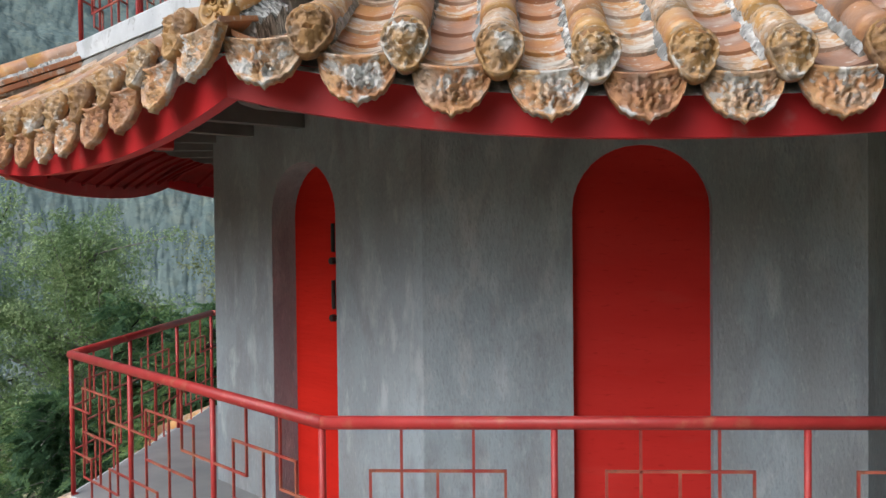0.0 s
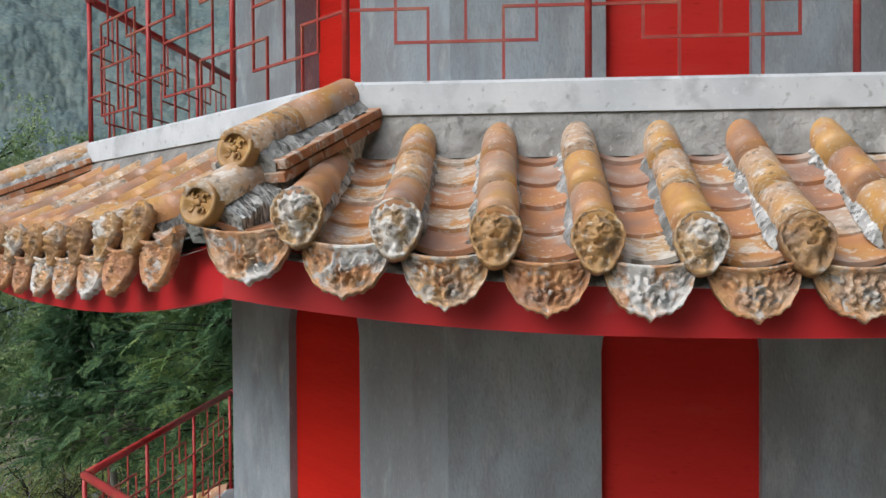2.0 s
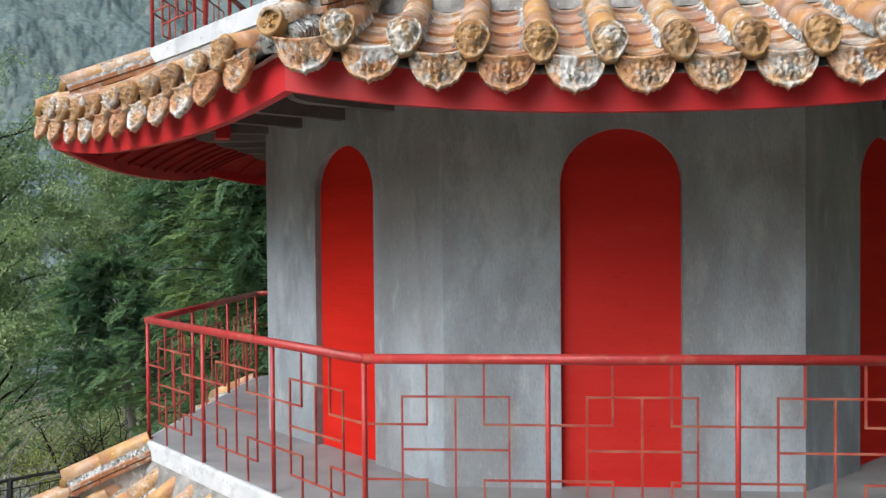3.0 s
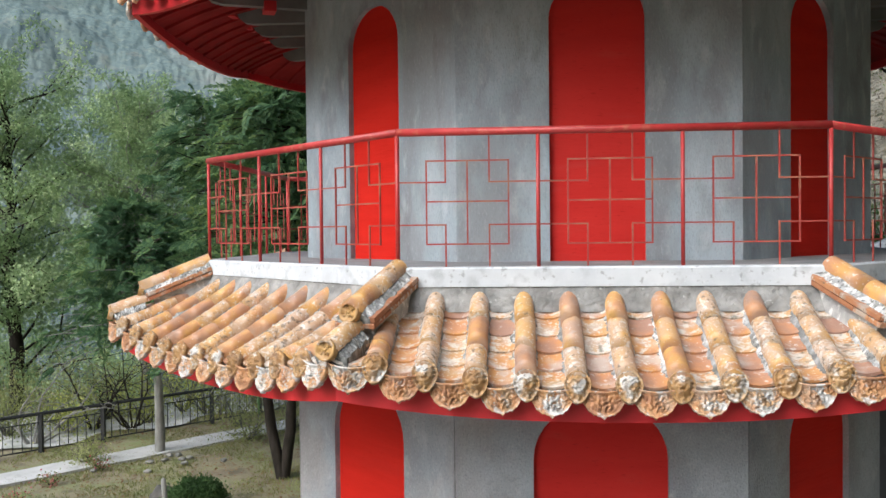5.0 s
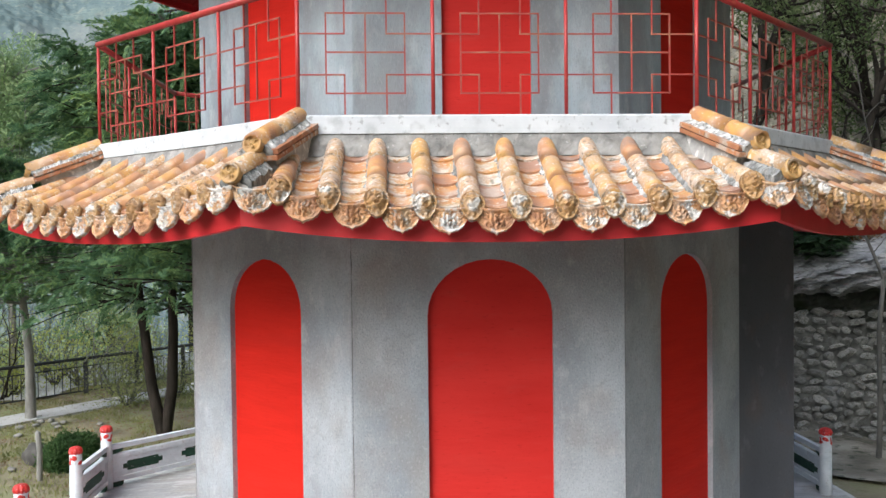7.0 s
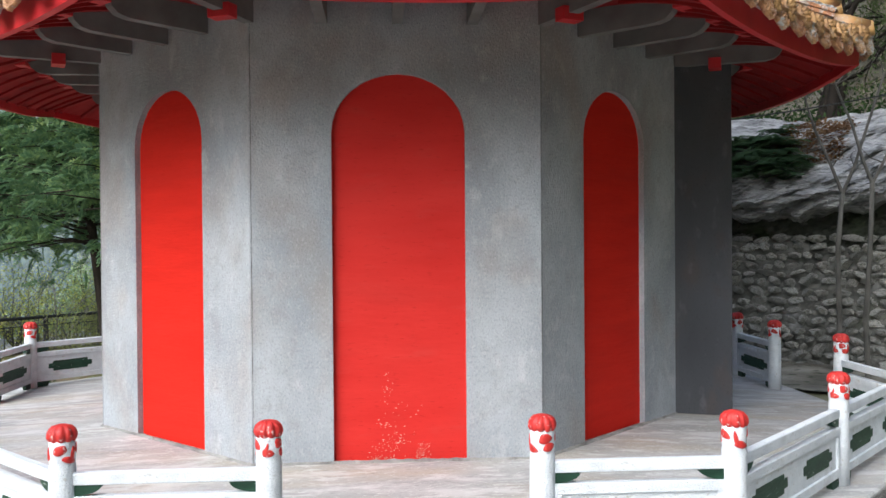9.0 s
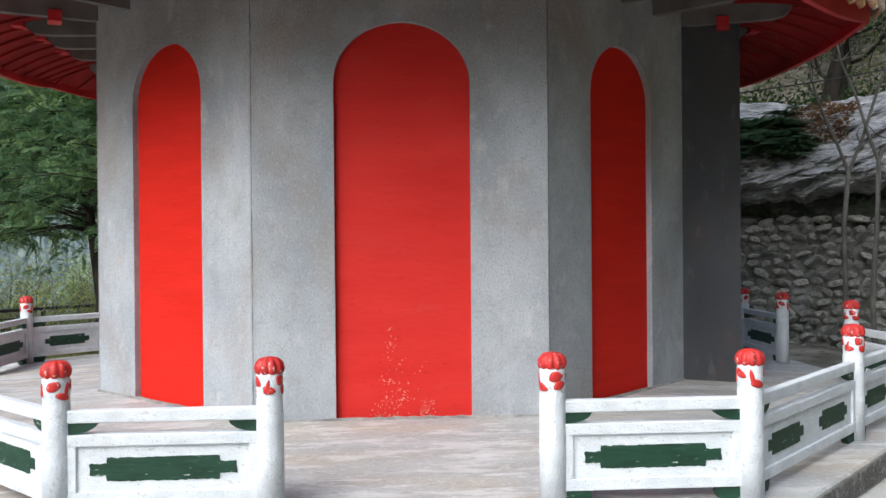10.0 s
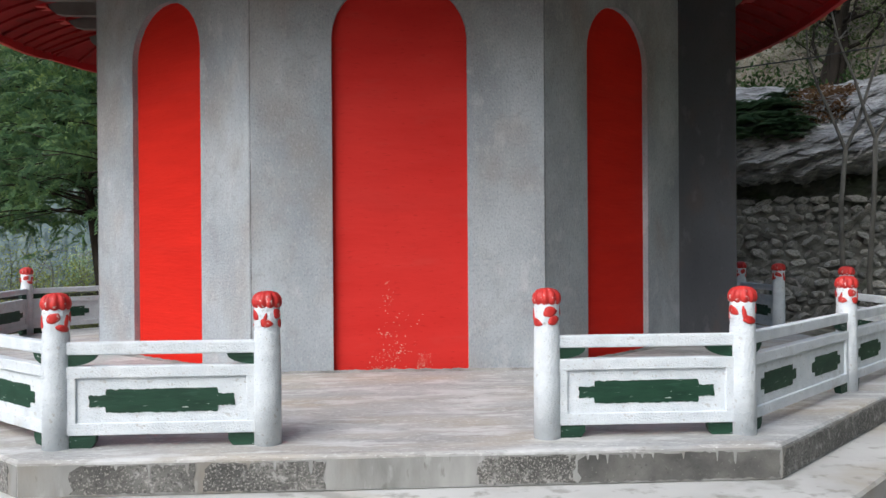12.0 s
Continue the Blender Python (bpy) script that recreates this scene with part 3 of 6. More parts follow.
def pan_tile(w=0.215, sag=0.035):
    """A dished tile that runs down along -y, one unit long."""
    V, n = [], 9
    for y, lift in ((0.12, 0.0), (-1.0, 0.016)):
        for k in range(n):
            u = -1 + 2 * k / (n - 1)
            V.append((u * w / 2, y, lift - sag * (1 - u * u)))
    for y, lift in ((0.12, -0.014), (-1.0, -0.004)):
        for k in range(n):
            u = -1 + 2 * k / (n - 1)
            V.append((u * w / 2, y, lift - sag * (1 - u * u)))
    F = grid_faces(n, 2) + grid_faces(n, 2, 2 * n, True)
    F += [(n + k, n + k + 1, 3 * n + k + 1, 3 * n + k) for k in range(n - 1)]
    F += [(0, n, 3 * n, 2 * n), (n - 1, 2 * n - 1, 4 * n - 1, 3 * n - 1)]
    return outward(data("pan_tile", V, F, M_PAN, False))


def drip_tile(w=0.276, h=0.174, nu=37, nv=17):
    """A hanging eave tile: scalloped, pointed below, with a rim and carved scrolls. Faces -y; its top edge is at z = 0."""
    V = []
    curls = [(-0.45, 0.34, 1), (0.45, 0.34, 1), (0, 0.52, -1), (-0.25, 0.68, 1), (0.25, 0.68, 1), (-0.68, 0.30, -1), (0.68, 0.30, -1), (0, 0.24, 1)]
    for back in (0, 1):
        for j in range(nv):
            v = j / (nv - 1)
            for k in range(nu):
                u = -1 + 2 * k / (nu - 1)
                au = abs(u)
                low = -h * (0.86 * (1 - au ** 3.0) ** 0.72 + 0.14 * max(0, 1 - au / 0.16)) - 0.009 * abs(math.sin((au - 0.1) * 4.6 * math.pi)) * (0.1 < au < 0.97) - 0.018
                high = -0.012 - 0.030 * (1 - u * u) * 0.8
                z = high + (low - high) * v
                x = u * w / 2 * (1 - 0.05 * v)
                rim = 0.022 if v < 0.08 else 0.012 if (v > 0.90 or au > 0.93) else 0.0
                carve = 0.0
                for cu, cv, sg in curls:
                    du, dv = u - cu, (v - cv) * 1.1
                    q = math.hypot(du, dv)
                    carve += 0.017 * math.exp(-(q / 0.24) ** 2) * math.sin(32 * q + sg * 2 * math.atan2(dv, du + 1e-6))
                y = -(rim if rim else carve + 0.002) - 0.012 + 0.012 * u * u
                if back:
                    y = 0.012 + 0.012 * u * u
                V.append((x, y, z))
    F = grid_faces(nu, nv, 0) + grid_faces(nu, nv, nu * nv, True)
    N = nu * nv
    rimloop = list(range(nu)) + [j * nu + nu - 1 for j in range(1, nv)] + [(nv - 1) * nu + k for k in range(nu - 2, -1, -1)] + [j * nu for j in range(nv - 2, 0, -1)]
    F += [(rimloop[k], rimloop[(k + 1) % len(rimloop)], N + rimloop[(k + 1) % len(rimloop)], N + rimloop[k]) for k in range(len(rimloop))]
    return outward(data("drip_tile", V, F, M_DRIP, True))


def medallion(r=0.076, nt=48, nr=17):
    """The carved end of a cover tile: a beast's mask with a mane and a pointed beard. Faces -y."""
    V = [(0, -0.040, 0)]
    bumps = [(-0.30, 0.18, 0.13, 0.013), (0.30, 0.18, 0.13, 0.013), (-0.30, 0.14, 0.05, -0.008), (0.30, 0.14, 0.05, -0.008), (0, -0.06, 0.17, 0.016),
             (-0.50, -0.16, 0.15, 0.011), (0.50, -0.16, 0.15, 0.011), (0, -0.64, 0.13, 0.013), (-0.30, -0.60, 0.11, 0.011), (0.30, -0.60, 0.11, 0.011), (0, -1.0, 0.16, 0.009), (0, 0.58, 0.13, 0.013),
             (-0.42, 0.55, 0.12, 0.012), (0.42, 0.55, 0.12, 0.012), (-0.66, 0.26, 0.12, 0.011), (0.66, 0.26, 0.12, 0.011)]
    for j in range(1, nr):
        q = j / (nr - 1)
        for k in range(nt):
            t = 2 * math.pi * k / nt
            point = max(0.0, -math.sin(t)) ** 5 * 0.42
            rr = r * q * (1 + point * q + 0.022 * math.cos(15 * t) * (q > 0.9))
            x, z = rr * math.cos(t), rr * math.sin(t)
            px, pz = x / r, z / r
            h = 0.020 * (1 - min(q / 0.72, 1.0) ** 3) + 0.010
            for bx, bz, sg, amp in bumps:
                h += amp * math.exp(-((px - bx) ** 2 + (pz - bz) ** 2) / (2 * sg * sg))
            for sx in (-1, 1):                        # brows, and the mouth's lower lip, as curved ridges
                d = abs(math.hypot(px - sx * 0.30, pz - 0.12) - 0.26)
                if pz > 0.14:
                    h += 0.015 * math.exp(-(d / 0.055) ** 2)
            d = abs(math.hypot(px, pz + 0.22) - 0.30)
            if pz < -0.28:
                h += 0.013 * math.exp(-(d / 0.06) ** 2)
            h -= 0.018 * math.exp(-((px / 0.26) ** 2 + ((pz + 0.38) / 0.07) ** 2))
            if 0.66 < q < 0.92:                       # curls of the mane
                h += 0.012 * math.cos(14 * t + 11 * q) * math.sin((q - 0.66) / 0.26 * math.pi)
            if q > 0.90:
                h += 0.007
            h += 0.004 * noise.noise(Vector((px * 7, pz * 7, 2.0)))
            V.append((x, -1.2 * h, z))
    F = [(0, 1 + k, 1 + (k + 1) % nt) for k in range(nt)]
    for j in range(nr - 2):
        F += [(1 + j * nt + k, 1 + j * nt + (k + 1) % nt, 1 + (j + 1) * nt + (k + 1) % nt, 1 + (j + 1) * nt + k) for k in range(nt)]
    b = len(V)
    e = 1 + (nr - 2) * nt
    for k in range(nt):
        x, y, z = V[e + k]
        V.append((x, 0.02, z))
    F += [(e + k, e + (k + 1) % nt, b + (k + 1) % nt, b + k) for k in range(nt)] + [tuple(range(b, b + nt))]
    return outward(data("medallion", V, F, M_MEDAL, True))


def round_disc(r=0.062):
    """The flat round end of a ridge tile, with a rim and a raised scroll. Faces -y."""
    prof = [(0.0, -0.004), (r * 0.25, -0.004), (r * 0.72, -0.004), (r * 0.80, -0.014), (r * 0.97, -0.014), (r, -0.006), (r, 0.03)]
    V, F, n = [], [], 28
    for rr, y in prof:
        for k in range(n):
            t = 2 * math.pi * k / n
            w = 0.006 * math.sin(4 * t + 3) * (0.2 * r < rr < 0.75 * r)
            V.append((rr * math.cos(t), y - w, rr * math.sin(t)))
    F = [(j * n + k, j * n + (k + 1) % n, (j + 1) * n + (k + 1) % n, (j + 1) * n + k) for j in range(len(prof) - 1) for k in range(n)]
    chunks = [(V, F)]
    for k in range(4):
        t = 0.5 + k * math.pi / 2
        pts = [(0.42 * r * math.cos(t) + 0.17 * r * math.cos(s), -0.008, 0.42 * r * math.sin(t) + 0.17 * r * math.sin(s)) for s in (t + 0.9 * q for q in range(6))]
        for p, q in zip(pts, pts[1:]):
            chunks.append(rod(p, q, 0.0042, 5))
    chunks.append(rod((0, 0.0, 0), (0, -0.013, 0), r * 0.16, 8))
    return joined("end_disc", chunks, M_DISC, True)


def mortar_fillet(seed):
    """Lumpy lime mortar along both flanks of a row of cover tiles, one unit long down -y."""
    r = random.Random(seed)
    chunks = []
    for sx in (-1, 1):
        n = 64
        V = []
        for k in range(n):
            y = -k / (n - 1)
            full = max(-0.3, 0.75 + 1.5 * noise.noise(Vector((k * 0.12, seed * 3.7, sx * 5.0))) + 0.5 * noise.noise(Vector((k * 0.9, seed, sx))))
            w = 0.013 * full * (1.35 if sx < 0 else 0.6) + r.uniform(-0.005, 0.006)
            h = 0.014 * full + r.uniform(-0.006, 0.006)
            V += [(sx * 0.052, y, -0.02 + h), (sx * (0.064 + w * 0.5), y, -0.036 + h * 0.75), (sx * (0.066 + w), y, -0.052 + 0.006 * full), (sx * 0.052, y, -0.07)]
        F = [(4 * k + c, 4 * k + (c + 1) % 4, 4 * k + 4 + (c + 1) % 4, 4 * k + 4 + c) for k in range(n - 1) for c in range(4)] + [(0, 1, 2, 3), (4 * n - 4, 4 * n - 3, 4 * n - 2, 4 * n - 1)]
        chunks.append((V, F))
    return outward(joined("mortar_fillet", chunks, M_LIME))


def mortar_collar(seed):
    """A rough dab of mortar that beds the upper end of a cover tile."""
    bm = bmesh.new()
    bmesh.ops.create_icosphere(bm, subdivisions=3, radius=1.0)
    for v in bm.verts:
        v.co *= 1 + 0.16 * noise.noise(v.co * 2.2 + Vector((seed * 2.7, seed, 0))) + 0.07 * noise.noise(v.co * 6 + Vector((0, seed, seed)))
        v.co = Vector((v.co.x * 0.084, v.co.y * 0.10 + 0.03, v.co.z * 0.072 - 0.006))
    me = bpy.data.meshes.new("mortar_collar")
    bm.to_mesh(me)
    bm.free()
    me.materials.append(M_BAND)
    return me


COLLARS = [mortar_collar(k) for k in range(4)]
FILLETS = [mortar_fillet(k) for k in range(7)]
COVER, PAN, DRIP, MEDAL = cover_tile(), pan_tile(), drip_tile(), medallion()
FAR_SHAPE = {DRIP.name: drip_tile(nu=13, nv=6), MEDAL.name: medallion(nt=20, nr=6)}
DISC_BIG = round_disc(0.068)


def frame_of(p, q, up=Vector((0, 0, 1))):
    """A pose at p whose -y runs to q, with y scaled to the distance."""
    d = Vector(q) - Vector(p)
    y = -d.normalized()
    x = y.cross(up).normalized()
    z = x.cross(y)
    m = Matrix((x, y, z)).transposed().to_4x4()
    m.translation = p
    return m @ Matrix.Diagonal((1, d.length, 1, 1))


def lumpy_mortar(seed):
    """Rough lime mortar heaped along a ridge, one unit long down -y."""
    nx, ny = 15, 42
    V = []
    for j in range(ny):
        y = -0.97 * j / (ny - 1)
        for k in range(nx):
            u = -1 + 2 * k / (nx - 1)
            lump = 0.016 * noise.noise(Vector((u * 2.5, y * 7, seed))) + 0.013 * noise.noise(Vector((u * 7, y * 22, seed + 4.0))) + 0.006 * noise.noise(Vector((u * 16, y * 60, seed + 9.0)))
            V.append((u * 0.122 + 0.010 * noise.noise(Vector((y * 12, seed, u))), y, 0.012 - 0.062 * abs(u) ** 1.4 + lump))
    b = len(V)
    V += [(x * 0.9, y, -0.12) for x, y, z in V]
    F = grid_faces(nx, ny) + grid_faces(nx, ny, b, True)
    edge = list(range(nx)) + [j * nx + nx - 1 for j in range(1, ny)] + [(ny - 1) * nx + k for k in range(nx - 2, -1, -1)] + [j * nx for j in range(ny - 2, 0, -1)]
    F += [(edge[k], edge[(k + 1) % len(edge)], b + edge[(k + 1) % len(edge)], b + edge[k]) for k in range(len(edge))]
    return outward(data("ridge_mortar", V, F, M_LIME))


LUMPS = [lumpy_mortar(1.7 + 3 * k) for k in range(3)]


def tiled_roof(a_top, a_eave, z_top, z_eave, lift, drips, wall_a, bracket_z, drop, board_lift, sag, disc_hi, disc_lo, pitch_x, shift, a_slab, near):
    """A skirt roof on eight sides. a_eave, z_eave: where the axis of a cover tile ends at the middle of a side."""
    roof = thing("tiled_roof", (0, 0, z_eave), "weathered ochre glazed tile skirt roof with red eave board", "roof", "pagoda roofs")
    hw = a_eave * S8
    rr = random.Random(int(z_eave * 100))

    def surf(x, s, up=0.0):
        """A point of a side: x along the eave, s from 0 at the top to 1 at the eave."""
        a = a_top + (a_eave - a_top) * s
        z = z_eave + (z_top - z_eave) * max(1 - s, 0.0) ** 1.12 + lift * (max(s, 0.0) ** 1.6) * (min(abs(x) / hw, 1.1)) ** 2.4
        return Vector((x, -a, z + up))

    def rise(x):
        return board_lift * (min(abs(x) / hw, 1.1)) ** 2.4

    loose = {"cover_tile": [], "pan_tile": [], "drip_tile": [], "medallion": []}

    def tile(kind, me, i, m):
        if i in near:
            put(kind, me, roof, side(i) @ m)
        else:
            loose[kind].append((FAR_SHAPE.get(me.name, me), side(i) @ m))

    # the sheet under the tiles, the fascia, the soffit and its joists, side by side
    nx, ns = 25, 7
    for i in range(8):
        V, F = [], []
        for j in range(ns):
            s = j / (ns - 1) * 1.0 - 0.02
            a = a_top + (a_eave - a_top) * s
            for k in range(nx):
                u = -1 + 2 * k / (nx - 1)
                V.append(surf(u * a * S8, s, -0.060 - sag * max(s, 0) ** 2))
        F = grid_faces(nx, ns)
        b = len(V)
        V += [v - Vector((0, 0, 0.05)) for v in V]
        F += grid_faces(nx, ns, b, True)
        put("mortar_bed", outward(data("mortar_bed", V, F, M_MORTAR, True)), roof, side(i))
        V, F = [], []
        af = a_eave - 0.075
        for k in range(nx):
            u = -1 + 2 * k / (nx - 1)
            for da, dz in ((0, -drop), (0, -0.075 - sag), (-0.05, -0.075 - sag), (-0.05, -drop)):
                a = af + da
                V.append((u * a * S8, -a, z_eave + rise(u * a * S8) + dz))
        F = [(4 * k + c, 4 * k + (c + 1) % 4, 4 * k + 4 + (c + 1) % 4, 4 * k + 4 + c) for k in range(nx - 1) for c in range(4)]
        put("eave_board", outward(data("eave_board", V, F, M_FASCIA)), roof, side(i), "red painted eave board")
        # the red soffit, ribbed by rafters, and the grey cantilever brackets below it
        z_in, z_out = bracket_z + 0.20, z_eave - drop + 0.055

        def under(x, a):
            t = (a - wall_a) / (af - wall_a)
            return z_in + (z_out - z_in) * t ** 2.3 if t > 0 else z_in

        V = []
        for j in range(6):
            t = j / 5
            a = wall_a - 0.02 + (af - 0.03 - wall_a) * t
            for k in range(nx):
                x = (-1 + 2 * k / (nx - 1)) * a * S8
                V.append((x, -a, under(x, a) + rise(x) * t * t))
        F = grid_faces(nx, 6)
        b = len(V)
        V += [(v[0], v[1], v[2] + 0.03) for v in V]
        F += grid_faces(nx, 6, b, True)
        put("soffit_board", outward(data("soffit_board", V, F, M_SOFFIT_RED)), roof, side(i), "red painted soffit, its colour darkened for the shade under the eaves")
        half = af * S8
        for k in range(13):
            u = -0.96 + 1.92 * k / 12
            pts = []
            for j in range(6):
                t = 0.30 + 0.67 * j / 5
                a = wall_a + (af - 0.02 - wall_a) * t
                x = u * (a * S8 * 0.45 + half * 0.55)
                x = max(-a * S8, min(a * S8, x))
                pts.append(Vector((x, -a, under(x, a) + rise(x) * t * t)))
            w = 0.017
            V = [p + Vector((dx, 0, dz)) for p in pts for dx, dz in ((-w, 0.01), (w, 0.01), (w, -0.026), (-w, -0.026))]
            F = [(4 * q + c, 4 * q + (c + 1) % 4, 4 * q + 4 + (c + 1) % 4, 4 * q + 4 + c) for q in range(5) for c in range(4)] + [(0, 1, 2, 3), (20, 21, 22, 23)]
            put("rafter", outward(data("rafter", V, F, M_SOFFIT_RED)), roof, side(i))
        def beam(a0, a1, x, m):
            prof = [(a0, bracket_z), (a1 - 0.16, bracket_z), (a1 - 0.08, bracket_z + 0.018), (a1 - 0.03, bracket_z + 0.06), (a1, bracket_z + 0.12), (a1 + 0.03, bracket_z + 0.21), (a0, bracket_z + 0.21)]
            n = len(prof)
            V = [(x + dx, -a, z) for dx in (-0.04, 0.04) for a, z in prof]
            F = [tuple(range(n)), tuple(range(n, 2 * n))] + [(c, (c + 1) % n, n + (c + 1) % n, n + c) for c in range(n)]
            put("bracket", outward(data("bracket", V, F, M_SOFFIT_GREY)), roof, m, "grey concrete cantilever bracket")

        for x in (-0.55, 0.0, 0.55):
            a1 = wall_a + (af - wall_a) * 0.57
            beam(wall_a - 0.03, a1, x, side(i))
            put("purlin_block", box("purlin_block", x - 0.09, x + 0.09, -a1 - 0.10, -a1 + 0.0, bracket_z + 0.07, bracket_z + 0.19, M_FASCIA, 0.004), roof, side(i), "red painted block")
        h0, h1 = (wall_a - 0.03) * 1.0824, (wall_a + (af - wall_a) * 0.60) * 1.0824
        corner = Matrix.Rotation(radians(45 * i - 22.5), 4, "Z")
        beam(h0, h1, 0.0, corner)
        hm = h0 + (h1 - h0) * 0.38
        put("purlin_block", box("purlin_block", -0.085, 0.085, -hm - 0.055, -hm + 0.055, bracket_z - 0.045, bracket_z + 0.05, M_FASCIA, 0.004), roof, corner, "red painted block")
        # tiles
        covers = [(k - (drips - 2) / 2) * pitch_x + shift for k in range(drips - 1)]
        pans = [(k - (drips - 1) / 2) * pitch_x + shift for k in range(drips)]
        for x in covers:
            s_start = max(0.0, (abs(x) / S8 - a_top) / (a_eave - a_top) + 0.02)
            n = max(1, round((1 - s_start) / 0.33))
            for j in range(n):
                s0, s1 = s_start + (1 - s_start) * j / n, s_start + (1 - s_start) * (j + 1) / n
                jig = rr.uniform(-0.006, 0.006)
                tile("cover_tile", COVER, i, frame_of(surf(x + jig, s0), surf(x + rr.uniform(-0.004, 0.004), s1, rr.uniform(-0.002, 0.002))))
            if i in near:
                put("mortar_collar", COLLARS[rr.randrange(len(COLLARS))], roof, side(i) @ frame_of(surf(x, s_start + 0.01), surf(x, s_start + 0.5)) @ Matrix.Diagonal((1, 0.5 / max((surf(x, s_start + 0.5) - surf(x, s_start + 0.01)).length, 0.01) , 1, 1)))
                put("mortar_fillet", FILLETS[rr.randrange(len(FILLETS))], roof, side(i) @ frame_of(surf(x, s_start), surf(x, 0.985)))
            p = surf(x, 1.0)
            tilt = Matrix.Rotation(radians(-16 + rr.uniform(-6, 6)), 4, "X") @ Matrix.Rotation(radians(rr.uniform(-7, 7)), 4, "Y")
            tile("medallion", MEDAL, i, Matrix.Translation(p + Vector((0, -0.012, -0.008))) @ tilt)
        for x in pans:
            s_start = max(0.0, (abs(x) / S8 - a_top) / (a_eave - a_top) - 0.05)
            n = max(1, round((1 - s_start) / 0.2))
            for j in range(n):
                s0, s1 = s_start + (1.0 - s_start) * j / n, s_start + (1.0 - s_start) * (j + 1) / n
                m = frame_of(surf(x, s0, -0.012 - sag * s0 ** 2), surf(x, s1, -0.012 - sag * s1 ** 2 + rr.uniform(-0.003, 0.004)))
                tile("pan_tile", PAN, i, m @ Matrix.Rotation(radians(rr.uniform(-2, 2)), 4, "Y"))
            p = surf(x, 1.0, -sag)
            tilt = Matrix.Rotation(radians(-10 + rr.uniform(-5, 5)), 4, "X") @ Matrix.Rotation(radians(rr.uniform(-3, 3)), 4, "Y")
            tile("drip_tile", DRIP, i, Matrix.Translation(p + Vector((0, -0.006, -0.010))) @ tilt)
    for kind, found in loose.items():
        V, F, k = [], [], 0
        for me, m in found:
            V += [m @ v.co for v in me.vertices]
            F += [tuple(j + k for j in p.vertices) for p in me.polygons]
            k = len(V)
        ob = put(kind, data(kind, V, F, found[0][0].materials[0], True), roof)
        ob["kind"] = "stuff"

    band = ring("mortar_band", [(a_top - 0.2, z_top - 0.1), (a_top + 0.10, z_top - 0.085), (a_top + 0.055, z_top + 0.03), (a_top + 0.03, z_top + 0.082), (a_top - 0.2, z_top + 0.082)], M_BAND)
    put("mortar_band", band, roof, Matrix(), "grey mortar band where the tiles meet the slab")

    # hips: a low run of cover tiles to the corner, and a raised ridge stub upon it
    k8 = math.sqrt(1 + S8 * S8)
    for i in range(8):
        turn = Matrix.Rotation(radians(45 * i - 22.5), 4, "Z")

        def hip(a, z):
            return Vector((0, -a * k8, z))

        low = [hip(a_top + 0.1, z_top - 0.02), hip((a_top + disc_lo[0]) / 2 + 0.05, (z_top + disc_lo[1]) / 2 + 0.01), hip(*disc_lo)]
        for p, q in zip(low, low[1:]):
            put("hip_tile", COVER, roof, turn @ frame_of(p, q) @ Matrix.Diagonal((1.05, 1, 1.05, 1)))
        put("end_disc", DISC_BIG, roof, turn @ Matrix.Translation(low[-1] + Vector((0, -0.002, 0.004))) @ Matrix.Rotation(radians(-12), 4, "X"))
        p, q = hip(a_slab - 0.03, disc_hi[1] + (disc_hi[0] - a_slab + 0.03) * 0.43), hip(*disc_hi)
        mid = p + (q - p) * 0.56
        for s, t in ((p, mid), (mid, q)):
            put("ridge_tile", COVER, roof, turn @ frame_of(s, t) @ Matrix.Diagonal((1.06, 1, 1.06, 1)))
        put("end_disc", DISC_BIG, roof, turn @ Matrix.Translation(q + Vector((0, -0.004, 0.0))) @ Matrix.Rotation(radians(-14), 4, "X"))
        m = turn @ frame_of(p, q)
        F = [(0, 1, 2, 3), (4, 5, 6, 7)] + [(c, (c + 1) % 4, 4 + (c + 1) % 4, 4 + c) for c in range(4)]
        put("ridge_mortar", LUMPS[i % 3], roof, m)
        put("hip_mortar", LUMPS[(i + 1) % 3], roof, turn @ frame_of(low[1] + (low[2] - low[1]) * 0.25, low[2] - (low[2] - low[1]) * 0.04) @ Matrix.Diagonal((0.92, 1, 1.1, 1)))
        V = [(x, y, z) for y in (0.0, -0.90) for x, z in ((-0.10, -0.24), (0.10, -0.24), (0.10, -0.05), (-0.10, -0.05))]
        put("ridge_core", outward(data("ridge_core", V, F, M_MORTAR)), roof, m)
        for sx in (-1, 1):
            for layer, (x0, x1, z0, z1) in enumerate(((0.06, 0.148, -0.078, -0.046), (0.06, 0.142, -0.116, -0.084))):
                cuts = (0.0, -0.42, -0.96) if layer == 0 else (0.0, -0.62, -0.98)
                for y0, y1 in zip(cuts, cuts[1:]):
                    xa, xb = sorted((sx * x0, sx * x1))
                    put("ridge_brick", box("ridge_brick", xa, xb, y1, y0 - 0.008, z0, z1, M_BRICK, 0.004), roof, m)
    return roof


tiled_roof(3.33, 4.10, 3.665, 3.24, 0.165, 12, 2.615, 3.21, 0.238, 0.122, 0.0, (3.879, 3.625), (4.114, 3.428), 0.287, 0.015, 3.375, (0, 7, 1, 6))
tiled_roof(3.27, 3.985, 6.555, 6.19, 0.13, 11, 2.52, 6.15, 0.296, 0.125, 0.045, (3.843, 6.465), (3.995, 6.292), 0.286, -0.08, 3.315, (0, 7, 6))
